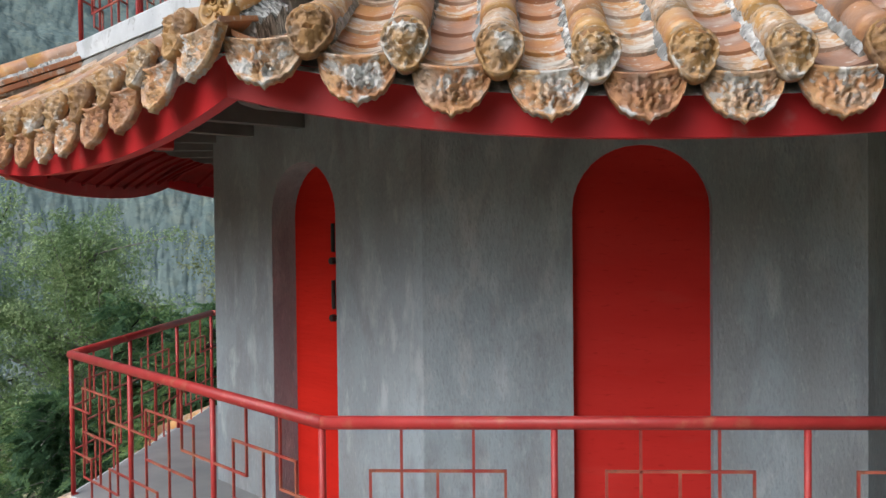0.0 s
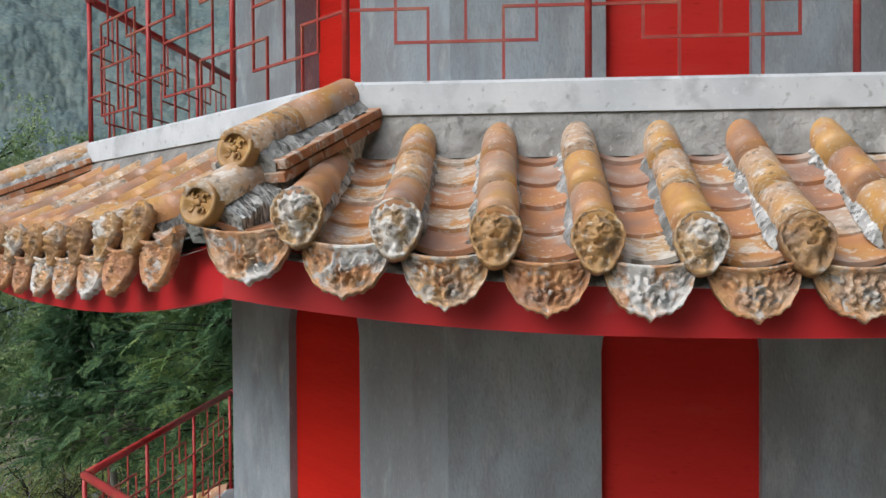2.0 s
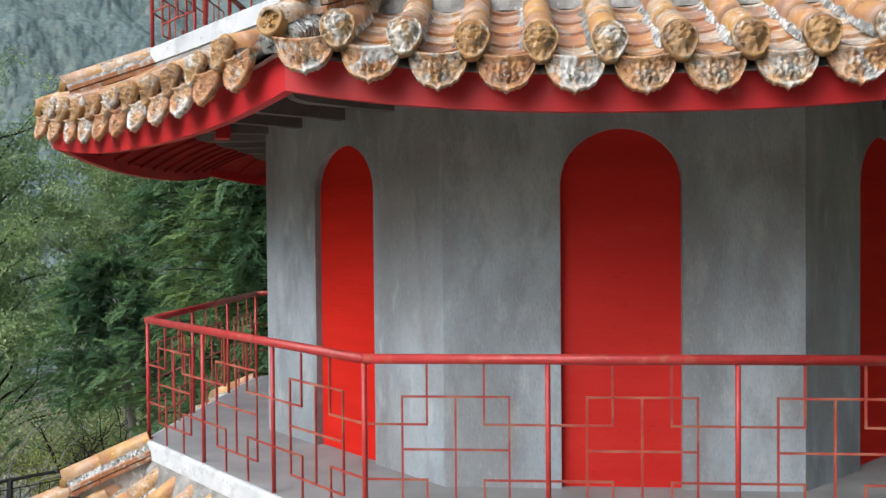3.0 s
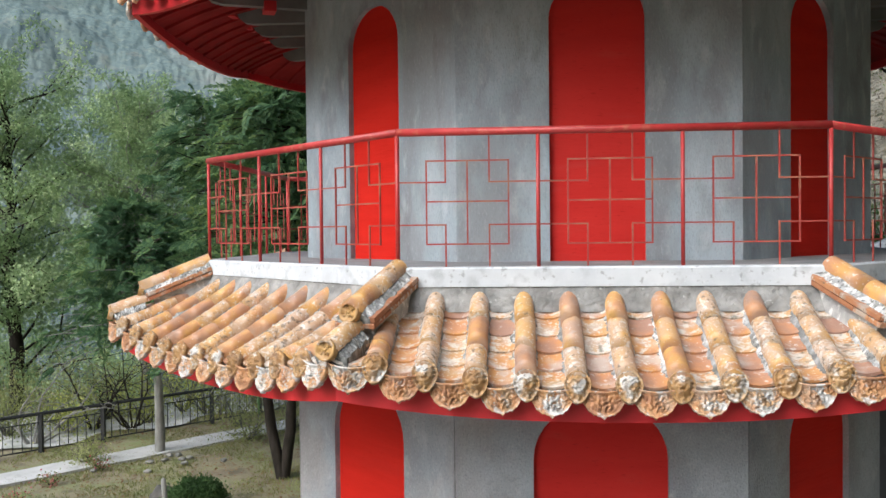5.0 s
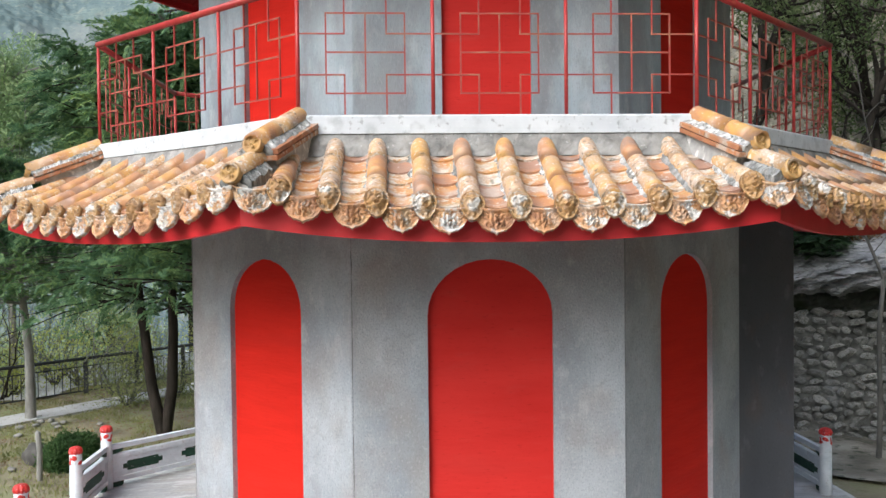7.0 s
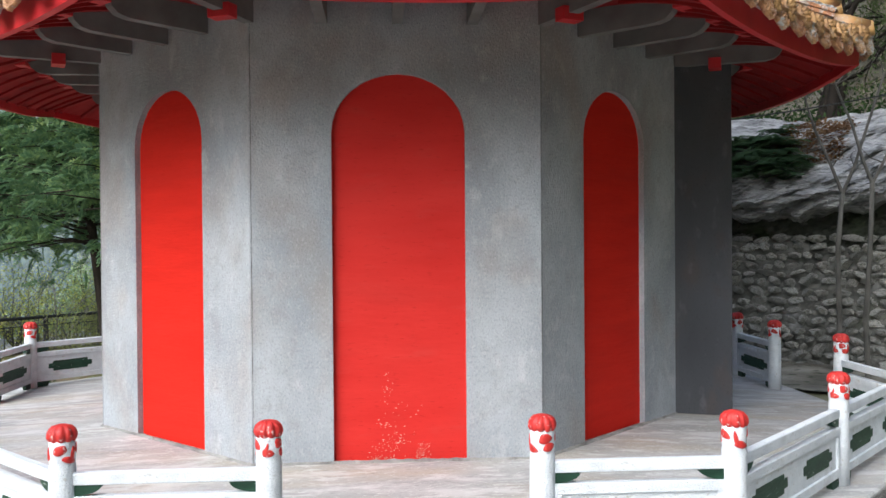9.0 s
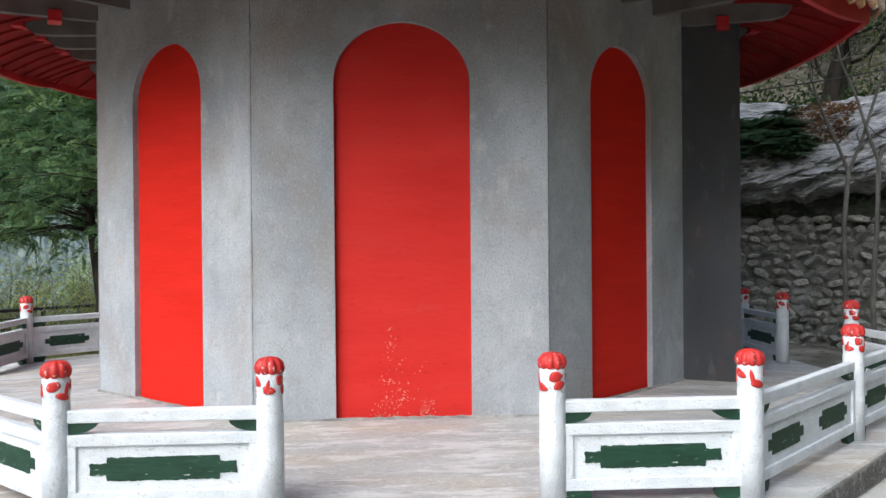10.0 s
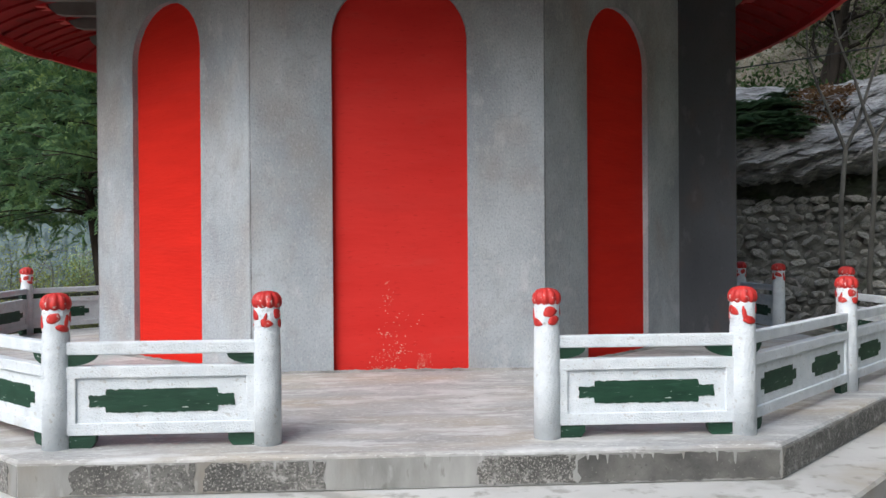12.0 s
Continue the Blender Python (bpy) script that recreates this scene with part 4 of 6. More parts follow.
tiled_roof(3.19, 3.84, 9.32, 8.905, 0.17, 11, 2.475, 8.93, 0.267, 0.165, 0.04, (3.66, 9.27), (3.80, 9.066), 0.2965, 0.072, 3.235, (0, 7, 6))
tiled_roof(3.05, 3.65, 12.0, 11.6, 0.15, 11, 2.43, 11.62, 0.255, 0.15, 0.04, (3.45, 11.95), (3.62, 11.75), 0.275, 0.0, 3.1, ())
cap = put("upper_body", ring("upper_body", [(3.1, 12.0), (0.3, 15.5), (0.05, 16.5)], M_TILE))
tagged(cap, "upper roof that closes the pagoda", "roof", kind="structure")

# rendered porch block on one side of the ground storey, coloured much darker than the walls
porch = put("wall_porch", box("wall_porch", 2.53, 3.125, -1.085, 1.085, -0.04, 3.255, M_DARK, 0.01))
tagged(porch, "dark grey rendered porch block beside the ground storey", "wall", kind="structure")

# a rough cement lip along the foot of the ground storey
for i in range(8):
    V, n = [], 120
    rl = random.Random(70 + i)
    for k in range(n + 1):
        u = -1 + 2 * k / n
        hi = 0.010 + 0.012 * abs(noise.noise(Vector((u * 9, i * 3.1, 0)))) + rl.uniform(0, 0.005)
        out = 0.016 + 0.030 * abs(noise.noise(Vector((u * 6, i * 5.3, 2)))) + rl.uniform(0, 0.006)
        for a, z in ((2.60, hi), (2.617, hi), (2.615 + out * 0.6, hi * 0.55), (2.615 + out, -0.004), (2.60, -0.01)):
            V.append((u * a * S8, -a, z - 0.068 * max(a - 2.62, 0)))
    F = [(5 * k + c, 5 * k + c + 1, 5 * k + c + 6, 5 * k + c + 5) for k in range(n) for c in range(4)]
    put("cement_lip", outward(data("cement_lip", V, F, M_BAND)), bpy.data.objects["wall_ground_storey"], Matrix.Translation((-0.034 if i in (1, 2, 3) else 0, 0, 0)) @ side(i), "rough grey cement lip at the wall foot")

M_JOINT = mat("grey_joint", [(0.3, (0.09, 0.09, 0.095)), (0.7, (0.2, 0.205, 0.21))], 9.0, 0.9, 0.4, 40)
# narrow dark joints where the rendered faces meet
for owner, a, z0, z1 in (("wall_ground_storey", 2.615, 0.0, 3.40),):
    for i in range(8):
        rj = random.Random(31 * i + int(z1))
        n = 40
        V = []
        for k in range(n + 1):
            z = z0 + (z1 - z0) * k / n
            x, w = -a * S8 + 0.012 + rj.uniform(-0.0015, 0.0015), rj.uniform(0.001, 0.0036)
            V += [(x - w, -a - 0.0015, z), (x + w, -a - 0.0015, z), (x + w, -a + 0.01, z), (x - w, -a + 0.01, z)]
        F = [(4 * k + c, 4 * k + (c + 1) % 4, 4 * k + 4 + (c + 1) % 4, 4 * k + 4 + c) for k in range(n) for c in range(4)]
        put("corner_joint", outward(data("corner_joint", V, F, M_JOINT)), bpy.data.objects[owner], Matrix.Translation((-0.034 if i in (1, 2, 3) else 0, 0, 0)) @ side(i))

M_FLAKE = mat("worn_door_paint", [(0.3, (0.55, 0.18, 0.13)), (0.7, (0.62, 0.40, 0.34))], 20.0, 0.85, 0.3, 60, spec=0.2)
# flakes where the red paint of a door has come off
flakes = []
rf = random.Random(3)
for cx, cz, sx, sz, n in ((-0.10, 0.10, 0.07, 0.03, 26), (-0.03, 0.17, 0.05, 0.04, 16), (-0.09, 0.26, 0.05, 0.03, 12), (-0.10, 0.50, 0.02, 0.07, 14), (0.16, 0.06, 0.025, 0.035, 30), (-0.12, 0.02, 0.06, 0.012, 14), (0.05, 0.36, 0.06, 0.05, 6)):
    for k in range(2 * n):
        x, z, r = cx + rf.gauss(0, sx), max(0.012, cz + rf.gauss(0, sz)), rf.uniform(0.0015, 0.0065)
        pts = [(x + r * rf.uniform(0.6, 1.3) * math.cos(t), z + r * rf.uniform(0.5, 1.1) * math.sin(t)) for t in (0.2, 1.3, 2.4, 3.6, 4.9)]
        V = [(px, -2.5665, pz) for px, pz in pts] + [(px, -2.564, pz) for px, pz in pts]
        flakes.append((V, [(0, 1, 2, 3, 4), (9, 8, 7, 6, 5)] + [(c, (c + 1) % 5, 5 + (c + 1) % 5, 5 + c) for c in range(5)]))
chips = put("bare_patches", joined("bare_patches", flakes, M_FLAKE), bpy.data.objects["wall_ground_storey"])
chips["kind"] = "stuff"


# ---- terrace ----
terrace = put("terrace_floor", ring("terrace_floor", [(2.3, -0.3), (4.60, -0.3), (4.60, -0.135), (4.585, -0.122), (4.2, -0.108), (2.62, 0.0), (2.3, 0.0)], M_TERRACE))
tagged(terrace, "pale worn concrete terrace round the pagoda", "terrace", kind="structure")
step = put("terrace_step", ring("terrace_step", [(4.3, -0.6), (4.98, -0.6), (4.98, -0.325), (4.965, -0.31), (4.3, -0.30)], M_TERRACE))
# Forecourt slab added mostly out of view to bounce light onto the walls.
bounce_slab = put("pavement", box("pavement", -7.0, 5.4, -12.0, -1.5, -1.9, -0.46, M_BOUNCE))
tagged(bounce_slab, "mostly unseen concrete forecourt slab added to bounce light up the walls", "pavement", kind="structure")
tagged(step, "lower concrete step round the terrace", "step", kind="structure")
step.data.materials.clear()
step.data.materials.append(M_STEP)


walkway = put("pavement_side", box("pavement_side", -2.6, 2.6, -6.15, -4.90, -1.3, -0.452, M_STEP, 0.01), None, side(6))
tagged(walkway, "pale concrete walkway beside the terrace", "pavement", kind="structure")


def ragged_patch(name, x0, x1, z0, z1, depth, material, seed, drips=14, wave=0.012):
    """A patch of bared aggregate on the curb face: wavy sides, limewash drips hanging into its upper edge."""
    r = random.Random(seed)
    steps = max(int((x1 - x0) / 0.025), 4)
    low = [(x0 + (x1 - x0) * k / steps, z0 + r.uniform(0, wave)) for k in range(steps + 1)]
    right = [(x1 + r.uniform(-1, 1) * wave * 1.6, z0 + (z1 - z0) * k / 5) for k in range(1, 5)]
    high, x = [], x1
    while x > x0 + 0.02:
        high.append((x, z1 + r.uniform(-0.006, 0.004)))
        if r.uniform(0, 1) < drips * 0.025:
            w, d = r.uniform(0.006, 0.014), r.uniform(0.01, 0.035) * (2.2 if r.uniform(0, 1) < 0.25 else 1)
            high += [(x - 0.004, z1 - d * 0.8), (x - 0.004 - w / 2, z1 - d), (x - 0.004 - w, z1 - d * 0.7), (x - 0.008 - w, z1 - 0.004)]
            x -= w + 0.008
        x -= r.uniform(0.012, 0.04)
    left = [(x0 + r.uniform(-1, 1) * wave * 1.6, z1 - (z1 - z0) * k / 5) for k in range(1, 5)]
    line = low + right + high + left
    n = len(line)
    V = [(x, y, z) for y in (-4.6 - depth, -4.58) for x, z in line]
    F = [tuple(range(n)), tuple(range(n, 2 * n))[::-1]] + [(k, n + k, n + (k + 1) % n, (k + 1) % n) for k in range(n)]
    return outward(data(name, V, F, material))


for i in range(8):
    spans = ((-1.66, -1.06), (-1.02, -0.42), (0.34, 0.835), (0.845, 1.896)) if i % 2 == 0 else ((-1.896, -0.75), (-0.74, 0.30), (0.46, 0.95), (1.10, 1.80))
    for k, (x0, x1) in enumerate(spans):
        block = ragged_patch("curb_patch", x0, x1, -0.297, -0.152, 0.006, M_CURB, 20 * i + k)
        put("curb_patch", block, terrace, side(i), "dark bared aggregate on the curb face")
    face = box("curb_plaster", -1.902, 1.902, -4.6025, -4.58, -0.299, -0.146, M_CURBPALE)
    put("curb_plaster", face, terrace, side(i), "dirty grey plaster on the curb face")


# ---- white balustrade with red lotus caps ----
def post_parts(seed):
    body = turned([(0.071, -0.012), (0.0715, 0.30), (0.069, 0.52), (0.0675, 0.585), (0.064, 0.598), (0.067, 0.612), (0.0675, 0.70), (0.063, 0.718)], 24)
    cap = turned([(0.060, 0.708), (0.072, 0.718), (0.078, 0.735), (0.077, 0.752), (0.070, 0.772), (0.052, 0.789), (0.028, 0.797), (0.008, 0.799)], 50, 10, 0.17)
    r = random.Random(seed)
    petals = []
    shapes = [(k * 2.09 + r.uniform(-0.35, 0.35), 0.676 + r.uniform(-0.006, 0.008), r.uniform(0.032, 0.043), r.uniform(0.021, 0.028), r.uniform(-0.7, 0.7)) for k in range(3)]
    shapes += [(k * 2.09 + 1.05 + r.uniform(-0.4, 0.4), 0.626 + r.uniform(-0.008, 0.008), r.uniform(0.034, 0.045), r.uniform(0.016, 0.022), r.uniform(-0.35, 0.35)) for k in range(3)]
    shapes += [(shapes[k][0] + 1.0, 0.655, r.uniform(0.030, 0.044), r.uniform(0.010, 0.015), 1.57 + r.uniform(-0.3, 0.3)) for k in (0, 1)]
    for t, zc, w, h, tilt in shapes:
        n, V = 18, []
        for rr, lift in ((1.0, -0.004), (0.95, 0.0018), (0.55, 0.0042)):
            for j in range(n):
                q = 2 * math.pi * j / n
                u = w * rr * math.cos(q) * (1.0 + 0.12 * math.sin(3 * q + seed))
                v = h * rr * math.sin(q) * (1.1 - 0.22 * math.cos(q)) * (1 + 0.1 * math.sin(2 * q + t))
                u, v = u * math.cos(tilt) - v * math.sin(tilt), u * math.sin(tilt) + v * math.cos(tilt)
                a, rad = t + u / 0.0675, 0.0672 + lift
                V.append((rad * math.cos(a), rad * math.sin(a), zc + v))
        V.append((0.0722 * math.cos(t), 0.0722 * math.sin(t), zc))
        F = [(k * n + j, k * n + (j + 1) % n, k * n + n + (j + 1) % n, k * n + n + j) for k in range(2) for j in range(n)] + [(2 * n + j, 2 * n + (j + 1) % n, 3 * n) for j in range(n)]
        petals.append((V, F))
    return data("baluster_post", *body, M_WHITE, True), data("lotus_cap", *cap, M_REDCAP, True), joined("petal_relief", petals, M_REDCAP, True)


def panel_parts(w, insets):
    """A rail, a framed panel with stepped green insets and small green feet, centred, for a gap w wide."""
    h = w / 2
    rail = box("handrail", -h, h, -0.030, 0.030, 0.480, 0.545, M_WHITE, 0.008)
    t = 0.05
    pieces = [(-h, h, -0.034, 0.034, 0.362, 0.422), (-h, h, -0.034, 0.034, 0.07, 0.132), (-h, -h + t, -0.032, 0.032, 0.13, 0.365), (h - t, h, -0.032, 0.032, 0.13, 0.365),
              (-h + t - 0.01, h - t + 0.01, -0.016, 0.016, 0.13, 0.365)]
    bars = [box("frame_bar", *p, M_WHITE, 0.005) for p in pieces[:4]]
    frame_me = box("framed_panel", *pieces[4], M_WHITE, 0.003)
    greens = []
    for k in range(insets):
        c = -h + w * (k + 0.5) / insets
        q, e = (0.295 * w, 0.085) if insets == 1 else (0.22, 0.055)
        outline = [(c - q, 0.182), (c + q, 0.182), (c + q, 0.212), (c + q + e, 0.212), (c + q + e, 0.272), (c + q, 0.272), (c + q, 0.302), (c - q, 0.302), (c - q, 0.272), (c - q - e, 0.272), (c - q - e, 0.212), (c - q, 0.212)]
        r = random.Random(k + 5 * insets)
        worn = []
        for (xa, za), (xb, zb) in zip(outline, outline[1:] + outline[:1]):
            cuts = max(int(math.hypot(xb - xa, zb - za) / 0.012), 1)
            worn += [(xa + (xb - xa) * j / cuts + r.uniform(-1, 1) * 0.0035, za + (zb - za) * j / cuts + r.uniform(-1, 1) * 0.003) for j in range(cuts)]
        outline = worn
        n = len(outline)
        V = [(x, y, z) for y in (-0.0195, 0.0195) for x, z in outline]
        F = [tuple(range(n)), tuple(range(n, 2 * n))[::-1]] + [(j, n + j, n + (j + 1) % n, (j + 1) % n) for j in range(n)]
        greens.append(outward(data("green_inset", V, F, M_GREEN)))
    feet = []
    for s in (-1, 1):
        for z0, z1, flip in ((0.0, 0.07, 1), (0.422, 0.48, 0)):
            arc = [(h - 0.145 * math.cos(t) - 0.005, z0 + (z1 - z0) * (math.sin(t) if flip else 1 - math.sin(t))) for t in (math.pi / 2 * j / 6 for j in range(7))]
            prof = [(s * x, z) for x, z in arc] + [(s * h, z1 if flip else z0)] + ([(s * h, z0)] if flip else [(s * h, z1)])
            if flip:
                prof = [(s * (h - 0.12), z0)] + [(s * (h - 0.145), z0 + (z1 - z0) * 0.5), (s * (h - 0.145), z1), (s * h, z1), (s * h, z0)]
            n = len(prof)
            V = [(x, y, z) for y in (-0.022, 0.022) for x, z in prof]
            F = [tuple(range(n)), tuple(range(n, 2 * n))[::-1]] + [(k, n + k, n + (k + 1) % n, (k + 1) % n) for k in range(n)]
            feet.append(outward(data("green_bracket", V, F, M_GREEN)))
    return rail, frame_me, greens, feet, bars


A_T, Z_T = 4.355, -0.118
POSTS = [post_parts(k) for k in (3, 11, 26)]
PANEL_SHORT, PANEL_LONG = panel_parts(0.96, 1), panel_parts(1.675, 2)
HALF_T = A_T * S8


def baluster(balustrade, m, turn):
    m = m @ Matrix.Rotation(turn, 4, "Z")
    POST = POSTS[int(turn * 10) % 3]
    p = put("baluster_post", POST[0], balustrade, m, "white painted round post")
    put("lotus_cap", POST[1], p, m, "red ribbed lotus cap")
    put("petal_relief", POST[2], p, m, "red petal relief")


def panel(balustrade, m, kind):
    put("handrail", kind[0], balustrade, m)
    f = put("framed_panel", kind[1], balustrade, m)
    for g in kind[4]:
        put("frame_bar", g, f, m)
    for g in kind[2]:
        put("green_inset", g, f, m, "stepped green painted inset")
    for g in kind[3]:
        put("green_bracket", g, balustrade, m, "small green bracket")


for i in range(8):
    m = side(i) @ Matrix.Translation((0, -A_T, Z_T))
    if i % 2 == 0:
        continue
    # each balustrade runs from one opening round a diagonal side to the next opening
    balustrade = thing("balustrade", tuple((m @ Vector((0, 0, 0)))), "white painted concrete balustrade with green insets and red caps", "balustrade", "terrace balustrades")
    back = side(i - 1) @ Matrix.Translation((0, -A_T, Z_T))
    ahead = side(i + 1) @ Matrix.Translation((0, -A_T, Z_T))
    baluster(balustrade, back @ Matrix.Translation((0.735, 0, 0)), 0.3 * i)
    panel(balustrade, back @ Matrix.Translation(((HALF_T + 0.735) / 2, 0, 0)), PANEL_SHORT)
    baluster(balustrade, m @ Matrix.Translation((-HALF_T, 0, 0)), 0.9 * i)
    panel(balustrade, m @ Matrix.Translation((-HALF_T / 2, 0, 0)), PANEL_LONG)
    baluster(balustrade, m, 1.7 * i)
    panel(balustrade, m @ Matrix.Translation((HALF_T / 2, 0, 0)), PANEL_LONG)
    baluster(balustrade, m @ Matrix.Translation((HALF_T, 0, 0)), 2.3 * i)
    panel(balustrade, ahead @ Matrix.Translation((-(HALF_T + 0.735) / 2, 0, 0)), PANEL_SHORT)
    baluster(balustrade, ahead @ Matrix.Translation((-0.735, 0, 0)), 0.5 * i)


# ---- ground, hillside and far mountain ----
def smooth(x, a, b):
    t = np.clip((x - a) / (b - a), 0, 1)
    return t * t * (3 - 2 * t)


def fbm(x, y, s, seed=0.0):
    out = 0.0
    for k in range(5):
        f = 2 ** k / s
        out = out + (np.sin(x * f * 1.7 + seed + 3 * k + 1.3 * np.sin(y * f * 1.3 + k)) * np.cos(y * f * 1.9 - seed + 2 * k + 1.1 * np.sin(x * f * 1.1 - k))) / 2 ** k
    return out * 0.5


WALL_P, WALL_Q = np.array((3.2, 7.45)), np.array((10.2, 2.5))   # foot of the rubble wall
WALL_D = (WALL_Q - WALL_P) / np.linalg.norm(WALL_Q - WALL_P)
WALL_N = np.array((-WALL_D[1], WALL_D[0]))                      # into the hill


def ground_z(x, y):
    r = np.hypot(x, y)
    z = -0.50 - 0.9 * smooth(r, 5.6, 7.6) * smooth(-x + 0.4 * y, 0.5, 3.0)
    back = (x - WALL_P[0]) * WALL_N[0] + (y - WALL_P[1]) * WALL_N[1]
    along = (x - WALL_P[0]) * WALL_D[0] + (y - WALL_P[1]) * WALL_D[1]
    hill = smooth(back, 0.5, 1.0) * 2.2 + np.maximum(back - 1.2, 0) * 0.95 + 0.5 * fbm(x, y, 3.0) * smooth(back, 1, 4)
    hill = np.minimum(hill, 60) * smooth(along, -9, 1.5)
    left = smooth(-(x + 11.2) * 0.74 + (y - 13.4) * 0.67 + 0.0, 4.5, 14.0)   # beyond the fence the ground falls away
    z = z + hill - 16 * left * smooth(-x + y * 0.6, 6, 30)
    return z + 0.03 * fbm(x, y, 0.9)


def sheet(name, xs, ys, zf, material):
    X, Y = np.meshgrid(xs, ys)
    Z = zf(X, Y)
    V = np.stack([X, Y, Z], -1).reshape(-1, 3)
    nx, ny = len(xs), len(ys)
    I = np.arange(nx * ny).reshape(ny, nx)
    F = np.stack([I[:-1, :-1], I[:-1, 1:], I[1:, 1:], I[1:, :-1]], -1).reshape(-1, 4)
    return quick(name, V, F, material, True)


def quick(name, V, F, material, smooth_it=False):
    me = bpy.data.meshes.new(name)
    k = F.shape[1]
    me.vertices.add(len(V))
    me.vertices.foreach_set("co", V.astype(np.float32).ravel())
    me.loops.add(F.size)
    me.loops.foreach_set("vertex_index", F.astype(np.int32).ravel())
    me.polygons.add(len(F))
    me.polygons.foreach_set("loop_start", np.arange(0, F.size, k, dtype=np.int32))
    me.polygons.foreach_set("use_smooth", np.full(len(F), smooth_it))
    me.materials.append(material)
    me.update(calc_edges=True)
    return me


def spaced(lo, hi, n, mid, power=2.0):
    t = np.linspace(-1, 1, n)
    w = np.sign(t) * np.abs(t) ** power
    return np.where(w < 0, mid + w * (mid - lo), mid + w * (hi - mid))


ground = put("ground", sheet("ground", spaced(-90, 120, 240, 0, 2.2), spaced(-120, 110, 240, 5, 2.2), ground_z, M_GROUND))
tagged(ground, "lawn and bare soil ground rising to a hillside", "ground", kind="structure")


def canopy(x, y, cell, seed):
    """Rounded treetops, jittered on a grid."""
    best = np.zeros_like(x)
    cx, cy = np.floor(x / cell), np.floor(y / cell)
    for i in (-1, 0, 1):
        for j in (-1, 0, 1):
            gx, gy = cx + i, cy + j
            h1 = np.abs(np.sin(gx * 12.9898 + gy * 78.233 + seed) * 43758.5453) % 1.0
            h2 = np.abs(np.sin(gx * 39.346 + gy * 11.135 + seed) * 24634.6345) % 1.0
            h3 = np.abs(np.sin(gx * 73.156 + gy * 52.235 + seed) * 13758.1453) % 1.0
            d2 = ((x - (gx + 0.15 + 0.7 * h1) * cell) ** 2 + (y - (gy + 0.15 + 0.7 * h2) * cell) ** 2) / (cell * (0.5 + 0.45 * h3)) ** 2
            best = np.maximum(best, np.sqrt(np.clip(1 - d2, 0, 1)) * (0.55 + 0.45 * h3))
    return best * cell


# the gorge: one ring of steep forested slopes, finest where it can be seen; the unseen rest is added to cut sky light
az = radians(1) * np.concatenate([np.linspace(-62, -37, 40), np.linspace(-36.5, -4, 330), np.linspace(-3, 50, 50), np.linspace(51, 297, 80)])
rad = np.concatenate([88 * (420 / 88) ** np.linspace(0, 1, 430), np.linspace(425, 640, 30)])
A, R0 = np.meshgrid(az, rad)
X, Y = R0 * np.sin(A), R0 * np.cos(A)
# The unseen ridge is raised at right to block sky, lowered for the sun.
ridge = 0.72 + 0.10 * np.sin(3 * A + 0.6) + 0.05 * np.sin(7 * A) - 0.66 * np.exp(-((A - radians(220)) / radians(42)) ** 2) + 0.9 * np.exp(-((A - radians(125)) / radians(48)) ** 2)
Z = -40 + smooth(R0, 90, 190) * 30 + np.maximum(R0 - 120, 0) * ridge * 1.08 + 30 * fbm(X, Y, 90, 1.0) * smooth(R0, 120, 300) + 5 * fbm(X, Y, 24, 2.0) * smooth(R0, 100, 200)
face_u, face_v = 250 * A, Z * 1.0
crowns = 0.35 * canopy(face_u, face_v, 2.4, 1.0) + 0.35 * canopy(face_u, face_v, 1.4, 5.0) + 0.10 * rng.normal(size=X.shape)
Z = Z + 0.15 * crowns
R1 = R0 - 0.75 * crowns
X, Y = R1 * np.sin(A), R1 * np.cos(A)
I = np.arange(X.size).reshape(X.shape)
seen = int(np.searchsorted(az, radians(50)))
for name, cols, material, label in (("mountain", I[:, :seen + 1], M_FOREST, "steep forested mountain slopes with distance haze put into their colour"),
                                    ("gorge_side", np.concatenate([I[:, seen:], I[:, :1]], 1), M_SKYBLOCK, "unseen dark forested ring added to cut sky light")):
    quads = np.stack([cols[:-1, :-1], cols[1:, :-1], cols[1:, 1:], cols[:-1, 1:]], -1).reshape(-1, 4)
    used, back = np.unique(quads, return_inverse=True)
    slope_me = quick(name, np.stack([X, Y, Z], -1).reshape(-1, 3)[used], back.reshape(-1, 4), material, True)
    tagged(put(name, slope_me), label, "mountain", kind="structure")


# an unseen wooded slope, added close on the right to block sky light
xs, ys = np.linspace(0, 1, 70), np.linspace(-60, 3, 120)
GX, GY = np.meshgrid(xs, ys)
out = 8.2 + 34 * GX ** 1.3 + 0.10 * np.maximum(-GY - 12, 0)
rise_z = -0.7 + 46 * GX ** 1.15 + 1.2 * fbm(out, GY, 5.0, 2.0) * smooth(GX, 0.0, 0.1) + 1.1 * canopy(out, GY, 2.6, 3.0) * smooth(GX, 0.02, 0.1)
I = np.arange(GX.size).reshape(GX.shape)
slope = put("wooded_slope", quick("wooded_slope", np.stack([out, GY, rise_z], -1).reshape(-1, 3), np.stack([I[:-1, :-1], I[:-1, 1:], I[1:, 1:], I[1:, :-1]], -1).reshape(-1, 4), M_SKYBLOCK, True))
tagged(slope, "unseen dark wooded slope added to block sky light from the right", "slope", kind="structure")

bank = put("gravel_bank", sheet("gravel_bank", np.linspace(-13, 8, 40), np.linspace(19.5, 70, 50), lambda x, y: -2.6 - 0.05 * (y - 18) + 0.25 * fbm(x, y, 4.0) - 3.0 * smooth(-x, 16, 30), M_GRAVEL))
tagged(bank, "pale gravel terrace beyond the fence", "gravel", kind="structure")


